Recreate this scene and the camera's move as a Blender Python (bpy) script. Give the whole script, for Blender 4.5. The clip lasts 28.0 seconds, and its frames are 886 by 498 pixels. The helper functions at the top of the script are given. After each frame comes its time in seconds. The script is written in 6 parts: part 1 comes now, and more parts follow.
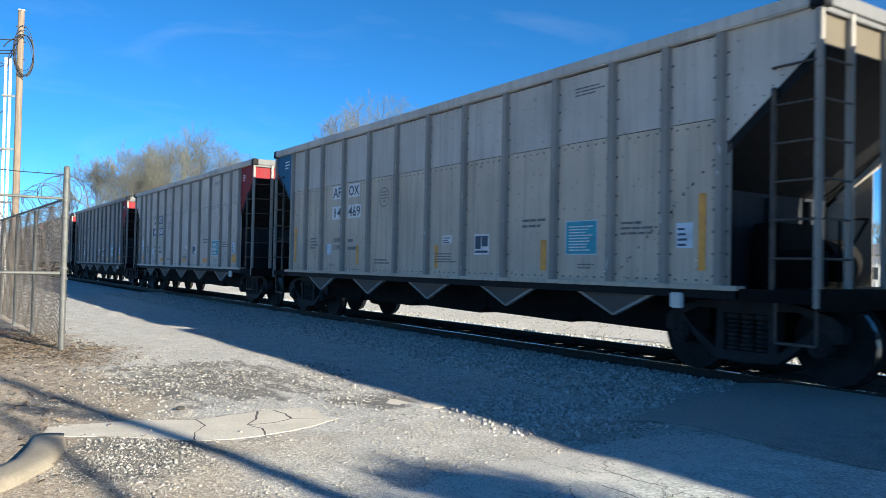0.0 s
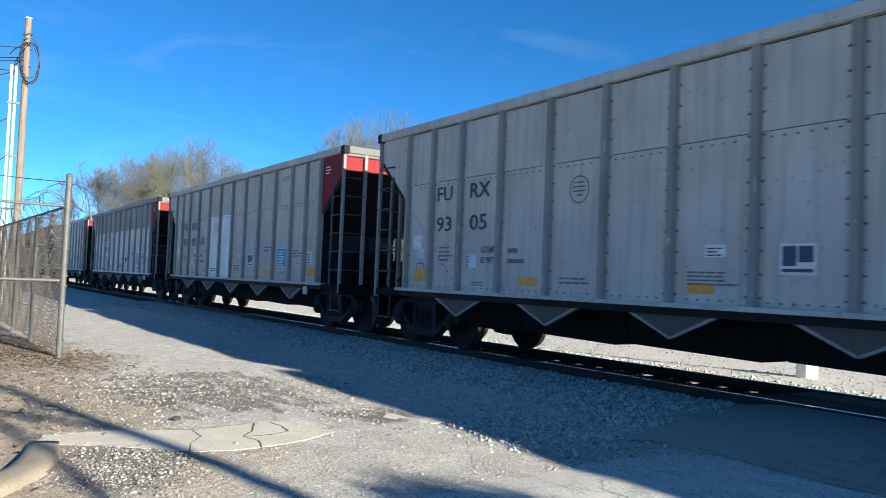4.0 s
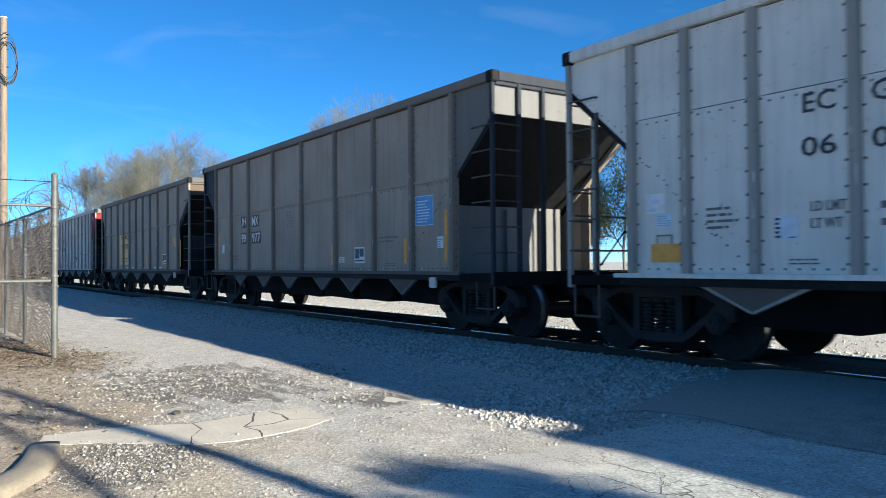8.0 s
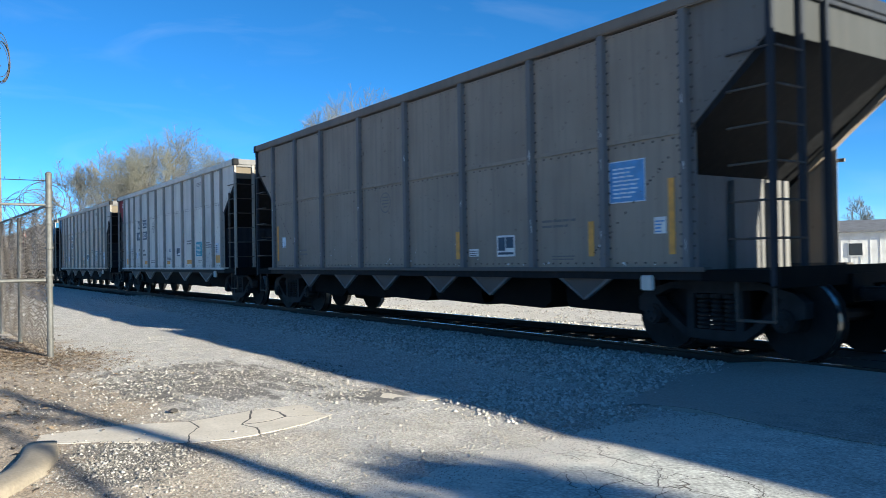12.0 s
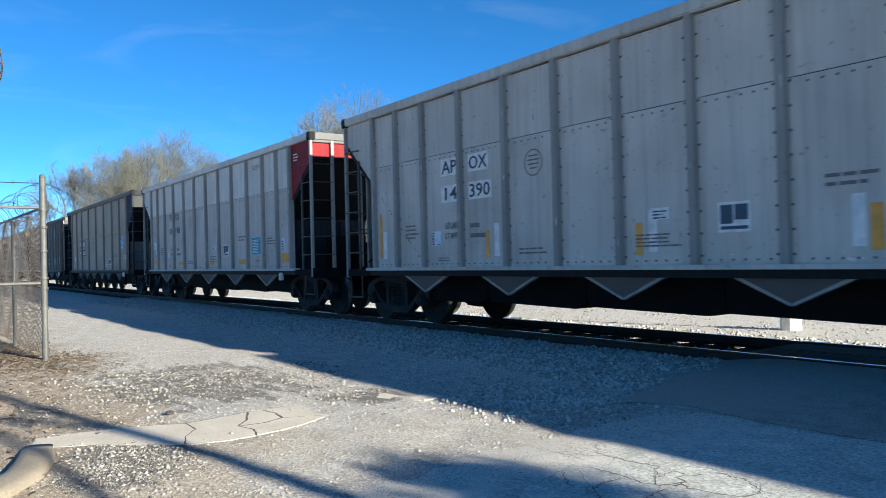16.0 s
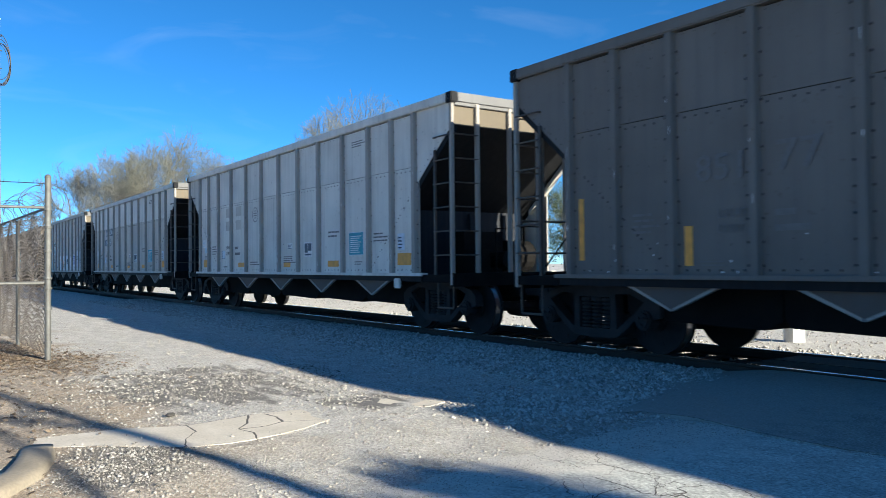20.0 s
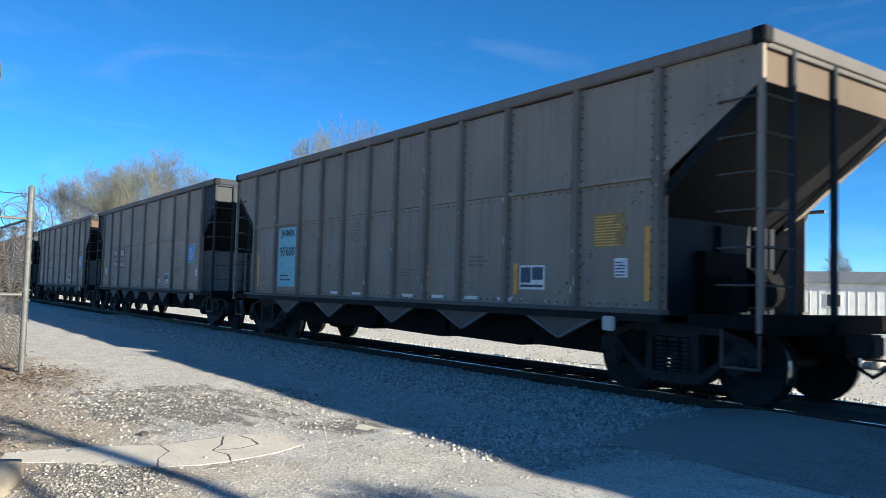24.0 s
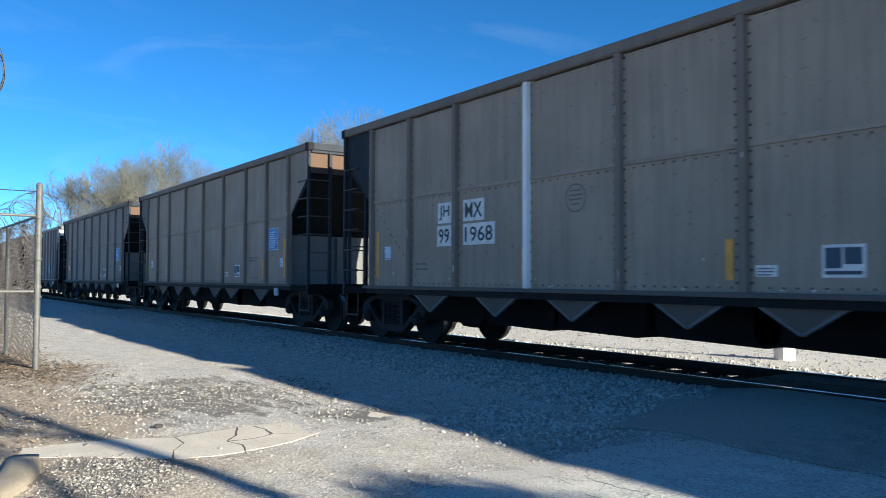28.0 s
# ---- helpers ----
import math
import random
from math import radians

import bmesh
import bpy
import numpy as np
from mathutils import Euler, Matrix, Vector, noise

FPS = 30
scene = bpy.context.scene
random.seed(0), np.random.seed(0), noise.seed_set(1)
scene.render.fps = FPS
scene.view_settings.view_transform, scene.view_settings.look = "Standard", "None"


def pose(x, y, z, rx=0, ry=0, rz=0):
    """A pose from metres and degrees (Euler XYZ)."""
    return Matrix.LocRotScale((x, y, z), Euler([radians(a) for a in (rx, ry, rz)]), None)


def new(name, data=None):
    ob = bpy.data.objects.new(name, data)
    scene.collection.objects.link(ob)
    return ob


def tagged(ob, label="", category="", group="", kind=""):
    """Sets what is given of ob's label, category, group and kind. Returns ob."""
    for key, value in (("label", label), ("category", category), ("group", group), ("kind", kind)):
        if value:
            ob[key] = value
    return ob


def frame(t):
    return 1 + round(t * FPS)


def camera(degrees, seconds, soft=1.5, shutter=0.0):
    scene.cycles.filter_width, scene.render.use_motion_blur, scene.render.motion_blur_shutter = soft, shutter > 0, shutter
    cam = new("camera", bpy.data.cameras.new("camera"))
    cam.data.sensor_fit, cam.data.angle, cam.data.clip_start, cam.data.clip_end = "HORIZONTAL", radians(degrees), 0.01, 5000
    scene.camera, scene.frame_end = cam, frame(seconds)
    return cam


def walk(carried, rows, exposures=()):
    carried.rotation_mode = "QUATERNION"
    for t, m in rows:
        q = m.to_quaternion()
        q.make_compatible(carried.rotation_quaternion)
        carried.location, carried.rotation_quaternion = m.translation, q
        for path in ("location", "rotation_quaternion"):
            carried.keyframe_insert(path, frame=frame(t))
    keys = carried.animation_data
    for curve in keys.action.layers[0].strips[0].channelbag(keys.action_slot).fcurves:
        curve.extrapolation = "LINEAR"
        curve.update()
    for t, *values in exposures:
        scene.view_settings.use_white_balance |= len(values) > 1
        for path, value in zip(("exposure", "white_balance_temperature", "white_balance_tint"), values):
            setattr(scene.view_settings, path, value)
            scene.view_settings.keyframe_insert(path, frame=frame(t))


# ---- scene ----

# camera: held by hand at one spot, turning a little
EYE = (0.0, 0.0, 1.344)
PATH = (
    (0.0, 56.44, 1.31, -1.19),
    (0.5, 56.48, 1.32, -0.99),
    (1.0, 56.47, 1.12, -0.74),
    (1.5, 56.72, 0.77, -0.82),
    (2.0, 56.87, 1.15, -1.60),
    (2.5, 56.87, 1.64, -1.48),
    (4.5, 56.31, 2.54, -2.43),
    (5.0, 56.16, 2.63, -2.26),
    (5.5, 56.38, 2.76, -1.62),
    (6.0, 56.55, 2.59, -1.10),
    (6.5, 56.55, 2.51, -1.19),
    (7.0, 56.51, 2.35, -0.91),
    (7.5, 56.30, 1.74, 0.08),
    (8.0, 55.88, 1.04, 0.48),
    (8.5, 55.71, 0.80, 0.62),
    (9.0, 55.71, 0.65, 0.89),
    (9.5, 55.77, 0.57, 1.03),
    (10.0, 55.88, 0.48, 1.27),
    (10.5, 55.96, 0.41, 1.27),
    (11.0, 55.79, 0.62, 1.09),
    (11.5, 55.66, 0.71, 1.00),
    (13.5, 55.38, 0.76, 1.08),
    (14.0, 55.31, 0.82, 1.07),
    (14.5, 55.20, 0.77, 1.08),
    (15.0, 55.14, 0.69, 1.19),
    (15.5, 55.20, 0.67, 1.27),
    (16.0, 55.25, 0.69, 1.45),
    (16.5, 55.24, 0.82, 1.16),
    (17.0, 55.28, 1.07, 0.95),
    (17.5, 55.41, 0.94, 1.10),
    (18.0, 55.55, 0.65, 1.19),
    (18.5, 55.56, 0.57, 1.19),
    (19.0, 55.59, 0.54, 1.23),
    (19.5, 55.52, 0.80, 0.91),
    (20.0, 55.49, 1.15, 0.55),
    (20.5, 55.52, 1.32, 0.44),
    (22.5, 55.22, 2.01, -0.38),
    (23.0, 54.84, 2.38, -1.01),
    (23.5, 54.36, 3.00, -1.73),
    (24.0, 54.25, 3.15, -1.60),
    (24.5, 54.30, 2.92, -1.44),
    (25.0, 54.36, 2.86, -1.47),
    (25.5, 54.48, 2.92, -1.41),
    (26.0, 54.56, 3.01, -1.06),
    (26.5, 54.60, 2.70, -0.18),
    (27.0, 54.75, 2.28, 0.27),
    (27.5, 54.83, 2.18, -0.02),
    (28.0, 54.90, 2.15, -0.18),
)

cam = camera(59.5, 28.0, soft=0.65, shutter=0.1)
walk(cam, [(t, pose(*EYE, 90 + pitch, roll, yaw)) for t, yaw, pitch, roll in PATH],
     exposures=[(0, 1.4, 6500, 4), (28, 1.4, 6500, 4)])

# light: a low winter sun ahead of the train, beyond the track
LIGHT = Vector((-3.12, -0.753, -1.0)).normalized()
world = bpy.data.worlds.new("sky")
scene.world = world
world.use_nodes = True
sky = world.node_tree.nodes.new("ShaderNodeTexSky")
sky.sky_type, sky.sun_disc = "NISHITA", False
sky.sun_elevation = math.asin(-LIGHT.z)
sky.sun_rotation = math.atan2(-LIGHT.x, -LIGHT.y)
sky.air_density, sky.dust_density, sky.ozone_density = 0.46, 0.1, 5.0
back = world.node_tree.nodes["Background"]
back.inputs["Strength"].default_value = 0.089
vivid = world.node_tree.nodes.new("ShaderNodeHueSaturation")
vivid.inputs["Saturation"].default_value = 1.13
vivid.inputs["Hue"].default_value = 0.495
world.node_tree.links.new(sky.outputs[0], vivid.inputs["Color"])
# thin high wisps of cloud
wt = world.node_tree
where = wt.nodes.new("ShaderNodeTexCoord")
drawn = wt.nodes.new("ShaderNodeMapping")
drawn.inputs["Scale"].default_value = (2.2, 2.2, 7.5)
drawn.inputs["Rotation"].default_value = (0.25, 0.12, 0.4)
wt.links.new(where.outputs["Generated"], drawn.inputs["Vector"])
wisp = wt.nodes.new("ShaderNodeTexNoise")
wisp.inputs["Scale"].default_value, wisp.inputs["Detail"].default_value, wisp.inputs["Distortion"].default_value = 2.6, 9, 0.9
wt.links.new(drawn.outputs[0], wisp.inputs["Vector"])
thin = wt.nodes.new("ShaderNodeMapRange")
thin.inputs["From Min"].default_value, thin.inputs["From Max"].default_value, thin.inputs["To Max"].default_value = 0.54, 0.85, 0.05
wt.links.new(wisp.outputs[0], thin.inputs["Value"])
veil = wt.nodes.new("ShaderNodeMix")
veil.data_type = "RGBA"
veil.inputs["B"].default_value = (6.5, 6.7, 7.0, 1)
wt.links.new(thin.outputs["Result"], veil.inputs["Factor"])
wt.links.new(vivid.outputs[0], veil.inputs["A"])
wt.links.new(veil.outputs["Result"], back.inputs[0])
sun = new("sun", bpy.data.lights.new("sun", "SUN"))
sun.data.energy, sun.data.angle, sun.data.color = 5.0, radians(0.55), (1.0, 0.91, 0.78)
sun.rotation_mode = "QUATERNION"
sun.rotation_quaternion = LIGHT.to_track_quat("-Z", "Y")


# ---- materials ----
def nodes_of(name):
    m = bpy.data.materials.new(name)
    m.use_nodes = True
    return m, m.node_tree, m.node_tree.nodes["Principled BSDF"]


def noise_at(tree, scale, coords="Object", stretch=(1, 1, 1), detail=6, shift=True):
    """A noise texture at a real-world scale; each object takes its own stretch of it."""
    co = tree.nodes.new("ShaderNodeTexCoord")
    mp = tree.nodes.new("ShaderNodeMapping")
    mp.inputs["Scale"].default_value = [scale * s for s in stretch]
    tree.links.new(co.outputs[coords], mp.inputs["Vector"])
    if shift:
        info = tree.nodes.new("ShaderNodeObjectInfo")
        mul = tree.nodes.new("ShaderNodeMath")
        mul.operation = "MULTIPLY"
        mul.inputs[1].default_value = 37.0
        tree.links.new(info.outputs["Random"], mul.inputs[0])
        tree.links.new(mul.outputs[0], mp.inputs["Location"])
    n = tree.nodes.new("ShaderNodeTexNoise")
    n.inputs["Scale"].default_value = 1.0
    n.inputs["Detail"].default_value = detail
    tree.links.new(mp.outputs[0], n.inputs["Vector"])
    return n


def ramp(tree, value, lo, hi, c0=(0, 0, 0), c1=(1, 1, 1)):
    r = tree.nodes.new("ShaderNodeValToRGB")
    e = r.color_ramp.elements
    e[0].position, e[1].position = lo, hi
    e[0].color, e[1].color = (*c0, 1), (*c1, 1)
    tree.links.new(value, r.inputs[0])
    return r.outputs[0]


def mixed(tree, fac, a, b, how="MIX"):
    m = tree.nodes.new("ShaderNodeMix")
    m.data_type, m.blend_type = "RGBA", how
    for sock, v in ((m.inputs["Factor"], fac), (m.inputs["A"], a), (m.inputs["B"], b)):
        if hasattr(v, "node"):
            tree.links.new(v, sock)
        elif isinstance(v, (int, float)):
            sock.default_value = v
        else:
            sock.default_value = (*v, 1)
    return m.outputs["Result"]


def bump(tree, bsdf, height, strength=0.3, distance=0.01):
    b = tree.nodes.new("ShaderNodeBump")
    b.inputs["Strength"].default_value, b.inputs["Distance"].default_value = strength, distance
    tree.links.new(height, b.inputs["Height"])
    tree.links.new(b.outputs[0], bsdf.inputs["Normal"])


def surface(name, colour, dark, rough=0.7, metal=0.0, scale=6.0, stretch=(1, 1, 1), coords="Object", grain=60, relief=0.2, lo=0.35, hi=0.7, shift=True, gloss=0.4):
    """Base colour broken up by stains and by a fine grain, with relief."""
    m, tr, b = nodes_of(name)
    big = noise_at(tr, scale, coords, stretch, shift=shift)
    fine = noise_at(tr, grain, coords, shift=shift)
    col = mixed(tr, ramp(tr, big.outputs[0], lo, hi), colour, dark)
    col = mixed(tr, 1.0, col, ramp(tr, fine.outputs[0], 0.3, 0.75, (0.8,) * 3, (1.0,) * 3), "MULTIPLY")
    tr.links.new(col, b.inputs["Base Color"])
    b.inputs["Roughness"].default_value, b.inputs["Metallic"].default_value = rough, metal
    b.inputs["Specular IOR Level"].default_value = gloss
    if relief:
        bump(tr, b, fine.outputs[0], relief, 0.004)
    return m


def paint(name, colour, rust=(0.10, 0.075, 0.055), amount=0.5, streak=0.5, rough=0.55):
    """Weathered car paint: dust in broad clouds, dirt in streaks that run down, worn spots with rust."""
    m, tr, b = nodes_of(name)
    cloud = noise_at(tr, 0.9, detail=5)
    run = noise_at(tr, 1.0, stretch=(9, 9, 0.45), detail=5)
    spot = noise_at(tr, 14, detail=8)
    dusty = [min(1, c * 0.55 + 0.09) for c in colour]
    col = mixed(tr, ramp(tr, cloud.outputs[0], 0.35, 0.72), colour, [c * 0.78 for c in colour])
    f = tr.nodes.new("ShaderNodeMath")
    f.operation = "MULTIPLY"
    f.inputs[1].default_value = streak
    tr.links.new(ramp(tr, run.outputs[0], 0.46, 0.74), f.inputs[0])
    col = mixed(tr, f.outputs[0], col, [c * 0.5 + 0.02 for c in dusty])
    g = tr.nodes.new("ShaderNodeMath")
    g.operation = "MULTIPLY"
    g.inputs[1].default_value = amount
    tr.links.new(ramp(tr, spot.outputs[0], 0.64, 0.74), g.inputs[0])
    col = mixed(tr, g.outputs[0], col, rust)
    tr.links.new(col, b.inputs["Base Color"])
    b.inputs["Roughness"].default_value = rough + 0.15
    b.inputs["Specular IOR Level"].default_value = 0.2
    bump(tr, b, cloud.outputs[0], 0.25, 0.03)
    return m


def flat(name, colour, rough=0.6):
    m, tr, b = nodes_of(name)
    n = noise_at(tr, 9, detail=6)
    col = mixed(tr, ramp(tr, n.outputs[0], 0.4, 0.75), colour, [c * 0.7 + 0.015 for c in colour])
    tr.links.new(col, b.inputs["Base Color"])
    b.inputs["Roughness"].default_value = rough
    return m


def glow(name, colour, strength):
    m, tr, b = nodes_of(name)
    b.inputs["Base Color"].default_value = (*colour, 1)
    b.inputs["Emission Color"].default_value = (*colour, 1)
    b.inputs["Emission Strength"].default_value = strength
    return m


PAINT = {
    "grey": paint("grey_paint", (0.60, 0.565, 0.505), streak=0.4),
    "pale": paint("pale_paint", (0.755, 0.735, 0.675), amount=0.3, streak=0.3),
    "dust": paint("dusty_paint", (0.46, 0.385, 0.295), amount=0.6, streak=0.35),
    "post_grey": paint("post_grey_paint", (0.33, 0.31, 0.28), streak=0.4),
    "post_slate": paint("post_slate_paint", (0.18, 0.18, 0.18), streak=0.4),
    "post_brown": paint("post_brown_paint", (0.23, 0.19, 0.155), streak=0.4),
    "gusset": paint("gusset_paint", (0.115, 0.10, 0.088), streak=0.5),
    "fresh": paint("fresh_steel", (0.88, 0.89, 0.86), amount=0.1, streak=0.15, rough=0.4),
    "slate": paint("slate_paint", (0.37, 0.345, 0.31), amount=0.6, streak=0.4),
    "tan": paint("tan_paint", (0.62, 0.535, 0.425), amount=0.6, streak=0.5),
    "brown": paint("brown_paint", (0.375, 0.31, 0.245), amount=0.6, streak=0.4),
    "umber": paint("umber_paint", (0.32, 0.268, 0.215), amount=0.6, streak=0.4),
    "coal": paint("dark_paint", (0.178, 0.166, 0.15), amount=0.5, streak=0.4),
    # near-black with the cars' shade put in; black corner caps use it too
    "shade_black": paint("shade_and_cap_black", (0.008, 0.009, 0.011), amount=0.15, streak=0.1),
    "grime": paint("grimy_paint", (0.12, 0.112, 0.105), amount=0.5, streak=0.4),
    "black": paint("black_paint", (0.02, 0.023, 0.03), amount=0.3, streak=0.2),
    "red": paint("red_paint", (0.25, 0.017, 0.023), amount=0.3, streak=0.3),
    "maroon": paint("maroon_paint", (0.13, 0.035, 0.035), amount=0.4),
    "blue": paint("blue_paint", (0.016, 0.125, 0.25), amount=0.3, streak=0.25),
    "cream": paint("cream_paint", (0.15, 0.125, 0.09), amount=0.6, streak=0.35),
    "steel": paint("steel_grey_paint", (0.052, 0.057, 0.058), amount=0.3, streak=0.3),
    "sand": paint("sandy_paint", (0.125, 0.093, 0.067), amount=0.5, streak=0.4),
    "navy": paint("blue_black_paint", (0.028, 0.034, 0.045), amount=0.3, streak=0.2),
    "rusty": paint("rusty_paint", (0.10, 0.05, 0.035), amount=0.6, streak=0.5),
    "clay": paint("clay_paint", (0.12, 0.07, 0.043), amount=0.6, streak=0.5),
}
# one near-black for underframe, chutes and brake gear
UNDER = surface("underframe_black", (0.007, 0.007, 0.008), (0.013, 0.012, 0.011), 0.85, scale=3, gloss=0.1)
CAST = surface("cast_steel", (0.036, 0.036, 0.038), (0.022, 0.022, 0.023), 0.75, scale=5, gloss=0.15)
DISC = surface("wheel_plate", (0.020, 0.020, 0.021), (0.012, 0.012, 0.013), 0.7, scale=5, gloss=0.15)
TREAD = surface("wheel_tread", (0.45, 0.44, 0.43), (0.2, 0.19, 0.18), 0.3, 0.9, scale=5)
RUNG = surface("rung_steel", (0.05, 0.048, 0.047), (0.12, 0.09, 0.07), 0.6, scale=8)
RIVET = surface("rivet_rust", (0.05, 0.043, 0.04), (0.03, 0.026, 0.024), 0.7, scale=8)
COAL = surface("coal", (0.02, 0.02, 0.021), (0.035, 0.034, 0.033), 0.6, scale=12, relief=0.6)
ORANGE = flat("orange_stripe", (0.80, 0.37, 0.06))
SCUFF = flat("worn_bare_spots", (0.72, 0.72, 0.69))
PRIMER = flat("white_primer", (0.80, 0.81, 0.82))
YELLOW = flat("yellow_patch", (0.84, 0.46, 0.10))
TEAL = flat("teal_placard", (0.03, 0.33, 0.43))
AZURE = flat("azure_placard", (0.10, 0.32, 0.62))
ROYAL = flat("royal_placard", (0.05, 0.12, 0.42))
AQUA = flat("aqua_patch", (0.22, 0.52, 0.60))
WHITE = flat("white_marking", (0.78, 0.78, 0.76))
PALEBLUE = flat("pale_blue_label", (0.62, 0.72, 0.80))
INK = flat("dark_lettering", (0.035, 0.037, 0.045))
NAVY = flat("navy_patch", (0.035, 0.07, 0.11))
FAINT = flat("faint_stencil", (0.15, 0.145, 0.14))
GALV = surface("galvanised_steel", (0.16, 0.165, 0.16), (0.11, 0.11, 0.105), 0.6, 0.4, scale=9)
WIRE = surface("fence_wire", (0.27, 0.245, 0.22), (0.19, 0.16, 0.135), 0.6, 0.3, scale=3)
COIL = surface("razor_steel", (0.10, 0.10, 0.10), (0.06, 0.055, 0.05), 0.5, 0.5, scale=3)
WOOD = surface("pole_wood", (0.29, 0.22, 0.165), (0.17, 0.135, 0.105), 0.85, scale=5, stretch=(4, 4, 0.3), relief=0.5)
PVC = surface("white_conduit", (0.80, 0.80, 0.80), (0.66, 0.66, 0.65), 0.4, scale=4)
CABLE = surface("black_cable", (0.02, 0.02, 0.022), (0.035, 0.035, 0.035), 0.6)
RAILSIDE = surface("rail_rust", (0.045, 0.033, 0.026), (0.03, 0.025, 0.022), 0.8, 0.2, scale=4)
RAILTOP = surface("rail_head", (0.55, 0.55, 0.55), (0.35, 0.34, 0.33), 0.22, 1.0, scale=3)
TIE = surface("tie_wood", (0.04, 0.034, 0.03), (0.025, 0.022, 0.02), 0.9, scale=4, stretch=(0.4, 4, 4), relief=0.6)
KERB = surface("kerb_stone", (0.34, 0.295, 0.23), (0.25, 0.215, 0.165), 0.9, scale=3, grain=45, relief=0.6)
CONCRETE = surface("kerb_concrete", (0.70, 0.635, 0.535), (0.59, 0.53, 0.44), 0.9, scale=2.5, grain=45, relief=0.35, shift=False)
BARK = surface("bark", (0.13, 0.11, 0.095), (0.085, 0.075, 0.065), 0.9, scale=3, stretch=(3, 3, 0.5), relief=0.5)
LIMB = surface("sunlit_limbs", (0.19, 0.185, 0.165), (0.13, 0.125, 0.11), 0.9, scale=3, stretch=(3, 3, 0.5), relief=0.5)
TWIG = surface("twigs", (0.18, 0.188, 0.175), (0.13, 0.137, 0.127), 0.9, scale=0.2, relief=0)
TWIG_OLIVE = surface("olive_twigs", (0.20, 0.20, 0.16), (0.145, 0.148, 0.12), 0.9, scale=0.2, relief=0)
PLASTER = surface("white_siding", (0.74, 0.74, 0.72), (0.62, 0.62, 0.60), 0.8, scale=1.5)
ROOF = surface("roof_sheet", (0.20, 0.21, 0.22), (0.14, 0.14, 0.15), 0.7, scale=2)
ROOF_RED = surface("roof_tiles", (0.20, 0.07, 0.055), (0.13, 0.055, 0.05), 0.8, scale=3)
GLASS = flat("window_glass", (0.03, 0.04, 0.05), 0.1)
LAMP_RED = glow("red_lamp_glass", (1.0, 0.012, 0.018), 2.2)
DIM_RED = flat("red_lamp_unlit", (0.10, 0.006, 0.008), 0.25)


def island(name, c0, c1, c2, rough=0.85, relief=0.3, grain=90):
    """For loose stuff: every piece takes its own shade between three colours."""
    m, tr, b = nodes_of(name)
    geo = tr.nodes.new("ShaderNodeNewGeometry")
    r = tr.nodes.new("ShaderNodeValToRGB")
    e = r.color_ramp.elements
    e[0].color, e[1].color = (*c0, 1), (*c2, 1)
    mid = e.new(0.5)
    mid.color = (*c1, 1)
    tr.links.new(geo.outputs["Random Per Island"], r.inputs[0])
    fine = noise_at(tr, grain, shift=False)
    tr.links.new(mixed(tr, 1.0, r.outputs[0], ramp(tr, fine.outputs[0], 0.3, 0.7, (0.75,) * 3, (1.0,) * 3), "MULTIPLY"), b.inputs["Base Color"])
    b.inputs["Roughness"].default_value = rough
    bump(tr, b, fine.outputs[0], relief, 0.003)
    return m


GRAVEL = island("gravel_stones", (0.24, 0.222, 0.195), (0.34, 0.318, 0.285), (0.46, 0.435, 0.395))
BALLAST = island("ballast_stones", (0.28, 0.26, 0.235), (0.50, 0.475, 0.43), (0.75, 0.72, 0.67))
MIXED = island("mixed_stones", (0.07, 0.068, 0.064), (0.25, 0.237, 0.218), (0.50, 0.48, 0.445))
CHIPS = island("asphalt_chips", (0.27, 0.27, 0.26), (0.37, 0.37, 0.355), (0.47, 0.465, 0.445))
CRACK = surface("crack_dirt", (0.08, 0.074, 0.068), (0.14, 0.13, 0.12), 0.95, scale=9)
LEAF = island("dry_leaves", (0.10, 0.07, 0.045), (0.20, 0.145, 0.095), (0.30, 0.23, 0.16))
NEEDLE = island("evergreen_leaves", (0.035, 0.06, 0.02), (0.07, 0.10, 0.035), (0.16, 0.17, 0.06))


